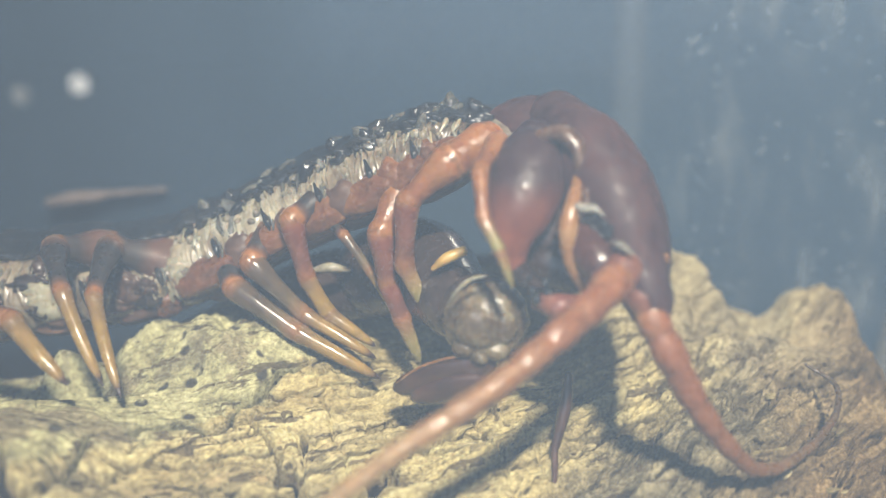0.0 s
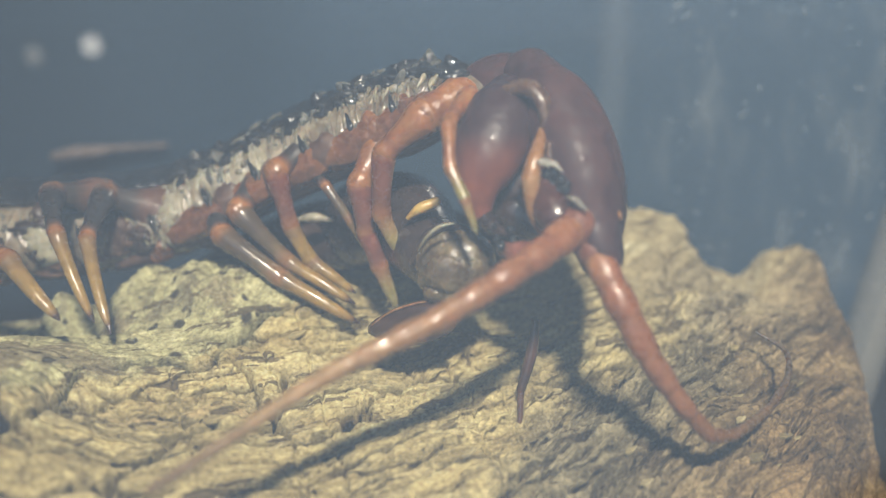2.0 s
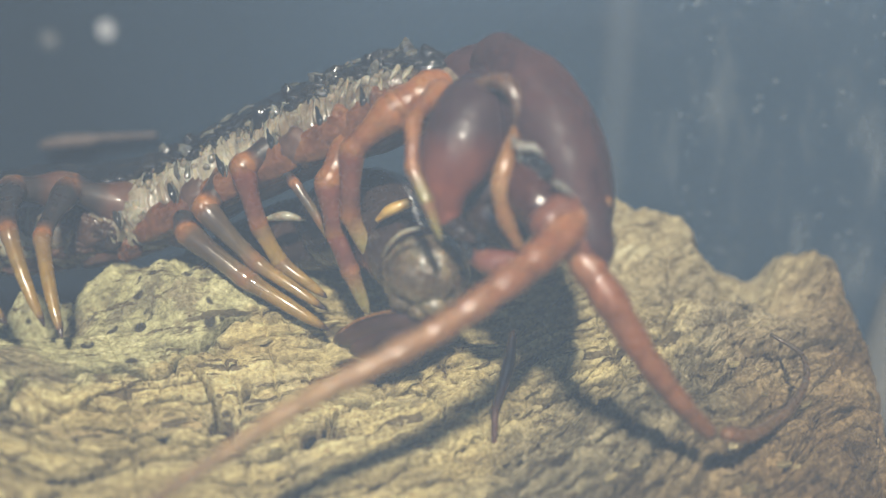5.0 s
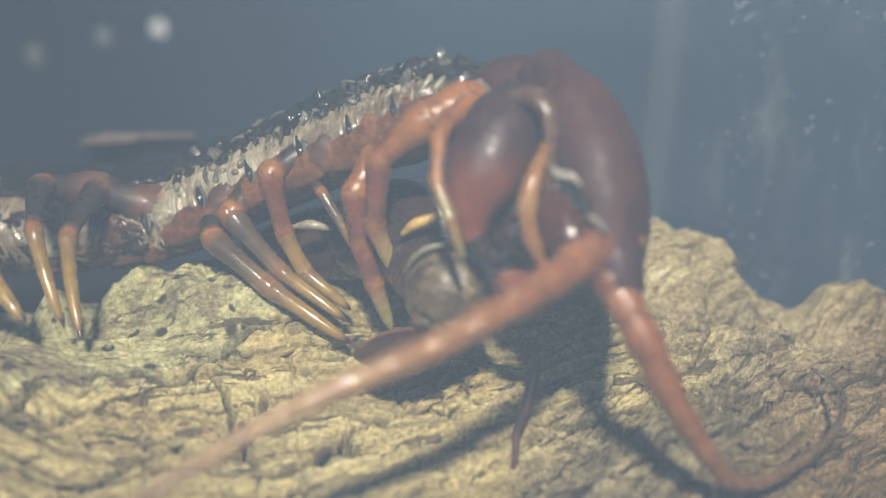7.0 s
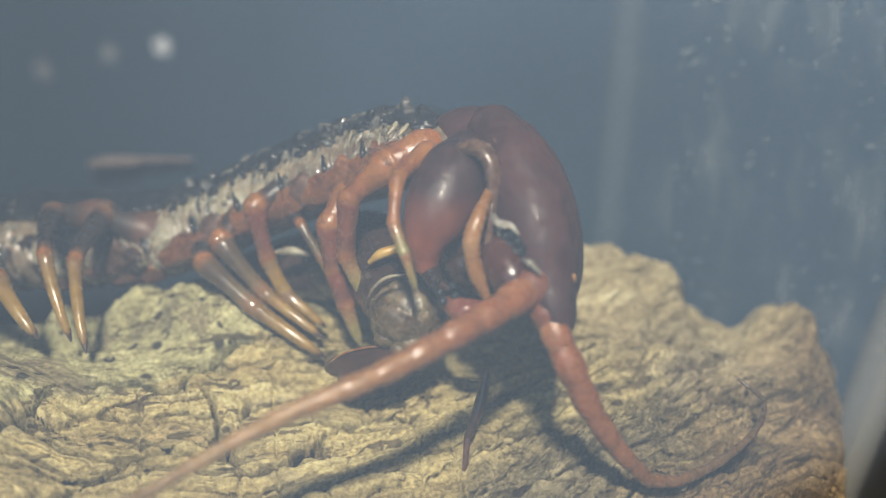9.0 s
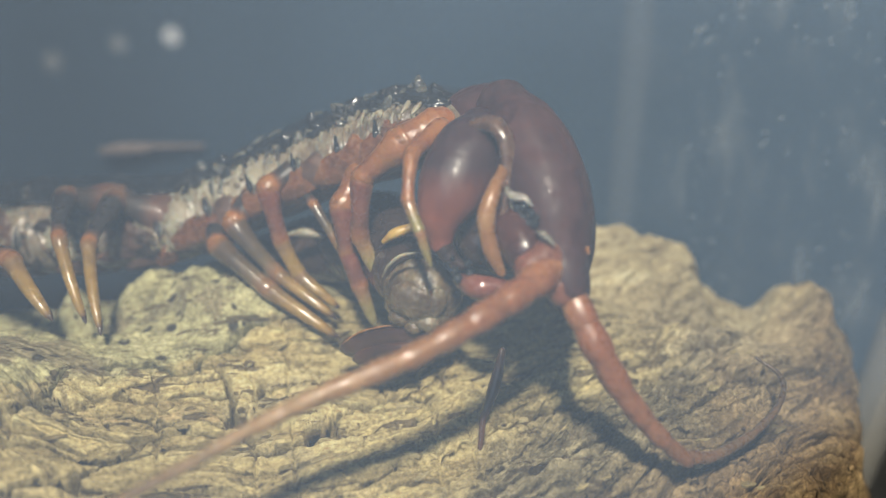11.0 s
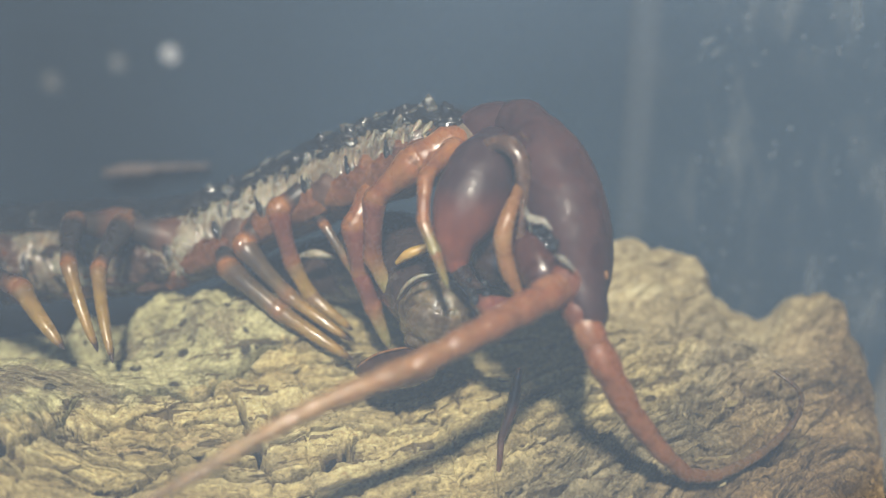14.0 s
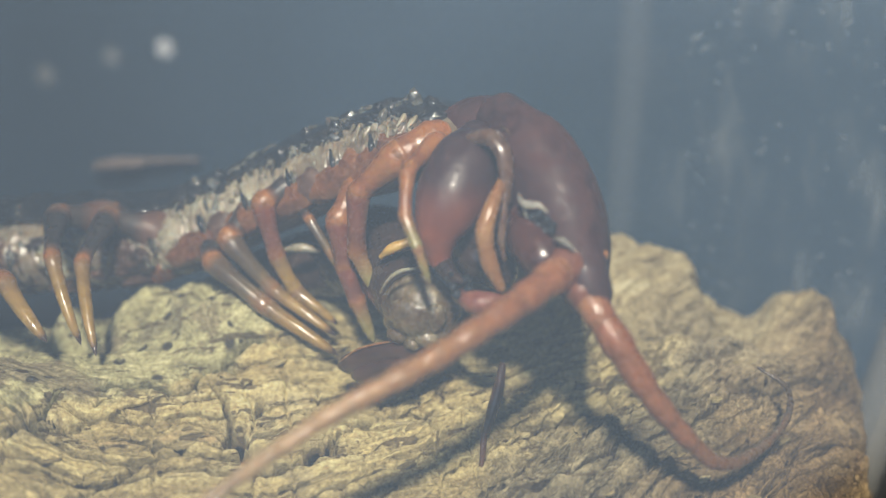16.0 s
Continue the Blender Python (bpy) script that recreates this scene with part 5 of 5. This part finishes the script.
# glowing discs added behind the wall for lamps reflected in the plastic
for p, r, glow in (((-9.12, 18.00, 3.03), 0.20, 0.9), ((-10.48, 18.00, 2.78), 0.19, 0.10), ((-12.29, 18.00, 2.27), 0.24, 0.02)):
    ob = linked("lamp_reflection", blob(p, (Vector((r, 0, 0)), Vector((0, 0.08, 0)), Vector((0, 0, r))), 20, 12), glowing("warm_glow", (1.0, 0.93, 0.82), glow))
    tagged(ob, "glowing disc that stands in for a lamp reflected in the tub wall", "lamp", "lamps behind the tub")


def turned(x, y, z):
    """The turn about the axis (x, y, z), as long as its angle in degrees."""
    v = Vector((x, y, z))
    return Matrix.Rotation(radians(v.length), 4, v.normalized() if v.length else Vector((0, 0, 1)))


def about(place, pivot, turn):
    """Carries pivot to place and turns about it."""
    return Matrix.Translation(place * CM) @ turn @ Matrix.Translation(-pivot * CM)


HEAD_TURN = [
    (0, -0.3, -3.4, -6.6),
    (0.5, -0.2, 0.2, -7.1),
    (1, -0.2, -1.1, -8.1),
    (1.5, 0.1, -3.9, -6.7),
    (2, 0.8, -0.5, -6.7),
    (2.5, -1.6, -0.6, -6.7),
    (3, -0.4, -1.0, -7.2),
    (3.5, -1.7, 1.5, -7.8),
    (4, -1.2, -2.3, -4.5),
    (4.5, -3.2, -3.9, -1.8),
    (7, -3.3, 2.0, -0.4),
    (7.5, 0.6, -0.7, -0.9),
    (8, -0.5, 1.9, -0.3),
    (8.5, -0.6, 0.4, -0.2),
    (9, -0.0, -0.0, -0.0),
    (9.5, -1.8, -2.2, 1.6),
    (12, -0.4, 2.6, 1.0),
    (12.5, -1.7, 3.0, 1.2),
    (13, -1.9, 3.1, 2.1),
    (13.5, -2.0, 2.6, 0.3),
    (14, -0.7, 2.5, 0.7),
    (14.5, -0.8, 0.7, 1.0),
    (15, -4.0, 0.3, 3.0),
    (15.5, -6.0, -5.3, 3.8),
    (16, -3.2, -3.0, 4.7),
]
NEAR_TURN = [
    (0, 3.7, -5.5, -4.4),
    (0.5, 11.6, 4.9, -5.9),
    (1, 13.8, 3.2, -4.8),
    (1.5, 7.6, -2.4, -5.2),
    (2, 3.9, -0.9, -5.9),
    (2.5, 2.8, -0.1, -6.0),
    (3, 5.2, 1.6, -6.5),
    (3.5, 9.8, 5.2, -4.9),
    (4, 9.9, 4.0, -3.1),
    (4.5, 11.7, 4.3, 0.6),
    (7, -0.2, 2.6, 3.4),
    (7.5, 8.1, 7.6, 0.1),
    (8, 2.7, 7.7, 3.0),
    (8.5, 0.4, 3.3, 1.0),
    (9, 0.1, 0.2, 0.1),
    (9.5, 4.8, 2.8, 1.3),
    (12, 7.2, 5.7, 2.2),
    (12.5, 6.1, 5.7, 2.3),
    (13, -2.0, 2.9, 2.2),
    (13.5, -5.1, -1.9, -2.1),
    (14, -5.7, 0.6, 1.8),
    (14.5, 2.5, 2.3, 1.0),
    (15, -4.0, -1.0, 4.0),
    (15.5, -10.7, -6.3, 5.5),
    (16, -3.5, -3.4, 4.9),
]
FAR_TURN = [
    (0, 3.1, 0.6, -6.2),
    (0.5, -13.1, -0.4, -4.3),
    (1, -5.9, -0.3, 1.4),
    (1.5, -9.9, 0.8, 3.7),
    (2, -12.5, -1.9, -6.6),
    (2.5, -7.1, -2.6, -15.1),
    (3, -7.3, -1.8, -4.1),
    (3.5, -7.0, 0.0, 2.0),
    (4, -9.0, -2.0, 4.1),
    (4.5, -13.3, -5.2, 7.1),
    (7, -11.5, -1.0, 11.1),
    (7.5, 1.4, 3.5, 7.2),
    (8, -0.1, 1.4, 9.8),
    (8.5, 0.6, 1.2, 4.5),
    (9, -0.5, -0.0, -0.1),
    (9.5, 1.2, -4.4, -5.4),
    (12, -3.4, -3.0, -2.1),
    (12.5, -3.3, -1.7, -1.2),
    (13, -1.1, -0.2, -3.2),
    (13.5, -3.0, -2.1, -2.3),
    (14, 0.4, -0.5, -0.3),
    (14.5, -2.3, -1.0, 3.5),
    (15, -10.3, -5.1, 9.6),
    (15.5, -14.5, -6.3, 8.7),
    (16, -12.0, -6.8, 7.5),
]
TIP_TURN = [
    (0, -1.4, 1.1, -0.7),
    (0.5, -1.9, 0.8, 4.1),
    (1, -1.0, 0.7, -0.2),
    (1.5, -1.3, 0.7, 1.6),
    (2, -2.3, 0.9, 5.3),
    (2.5, -3.7, 1.8, 6.0),
    (3, -2.2, 1.1, 3.2),
    (3.5, -1.1, 0.9, -0.5),
    (4, -2.7, 1.4, 3.4),
    (4.5, -6.0, 3.2, 8.3),
    (7, -1.8, 1.0, 2.1),
    (7.5, 2.1, -0.6, -6.5),
    (8, 1.6, -0.3, -6.1),
    (8.5, 0.6, -0.0, -3.1),
    (9, -0.0, -0.0, 0.3),
    (9.5, -4.4, 2.2, 6.6),
    (12, -1.1, 0.3, 3.8),
    (12.5, -1.2, 0.4, 2.9),
    (13, -0.5, 0.1, 1.9),
    (13.5, -1.7, 0.7, 3.3),
    (14, 0.1, -0.1, -0.3),
    (14.5, -0.6, 0.3, 0.8),
    (15, -4.7, 2.4, 6.8),
    (15.5, -9.0, 4.7, 12.4),
    (16, -6.7, 3.2, 11.2),
]


def motions():
    heads = {t: about(NECK, NECK, turned(*w)) for t, *w in HEAD_TURN}
    at = lambda t, p: (heads[t] @ (p * CM)) / CM
    stems = {t: about(at(t, FAR_BASE), FAR_BASE, turned(*w)) for t, *w in FAR_TURN}
    walk(head, list(heads.items()))
    walk(near_antenna, [(t, about(at(t, NEAR_BASE), NEAR_BASE, turned(*w))) for t, *w in NEAR_TURN])
    walk(far_antenna, list(stems.items()))
    walk(far_tip, [(t, about((stems[t] @ (FAR_BEND * CM)) / CM, FAR_BEND, turned(*w))) for t, *w in TIP_TURN])


motions()
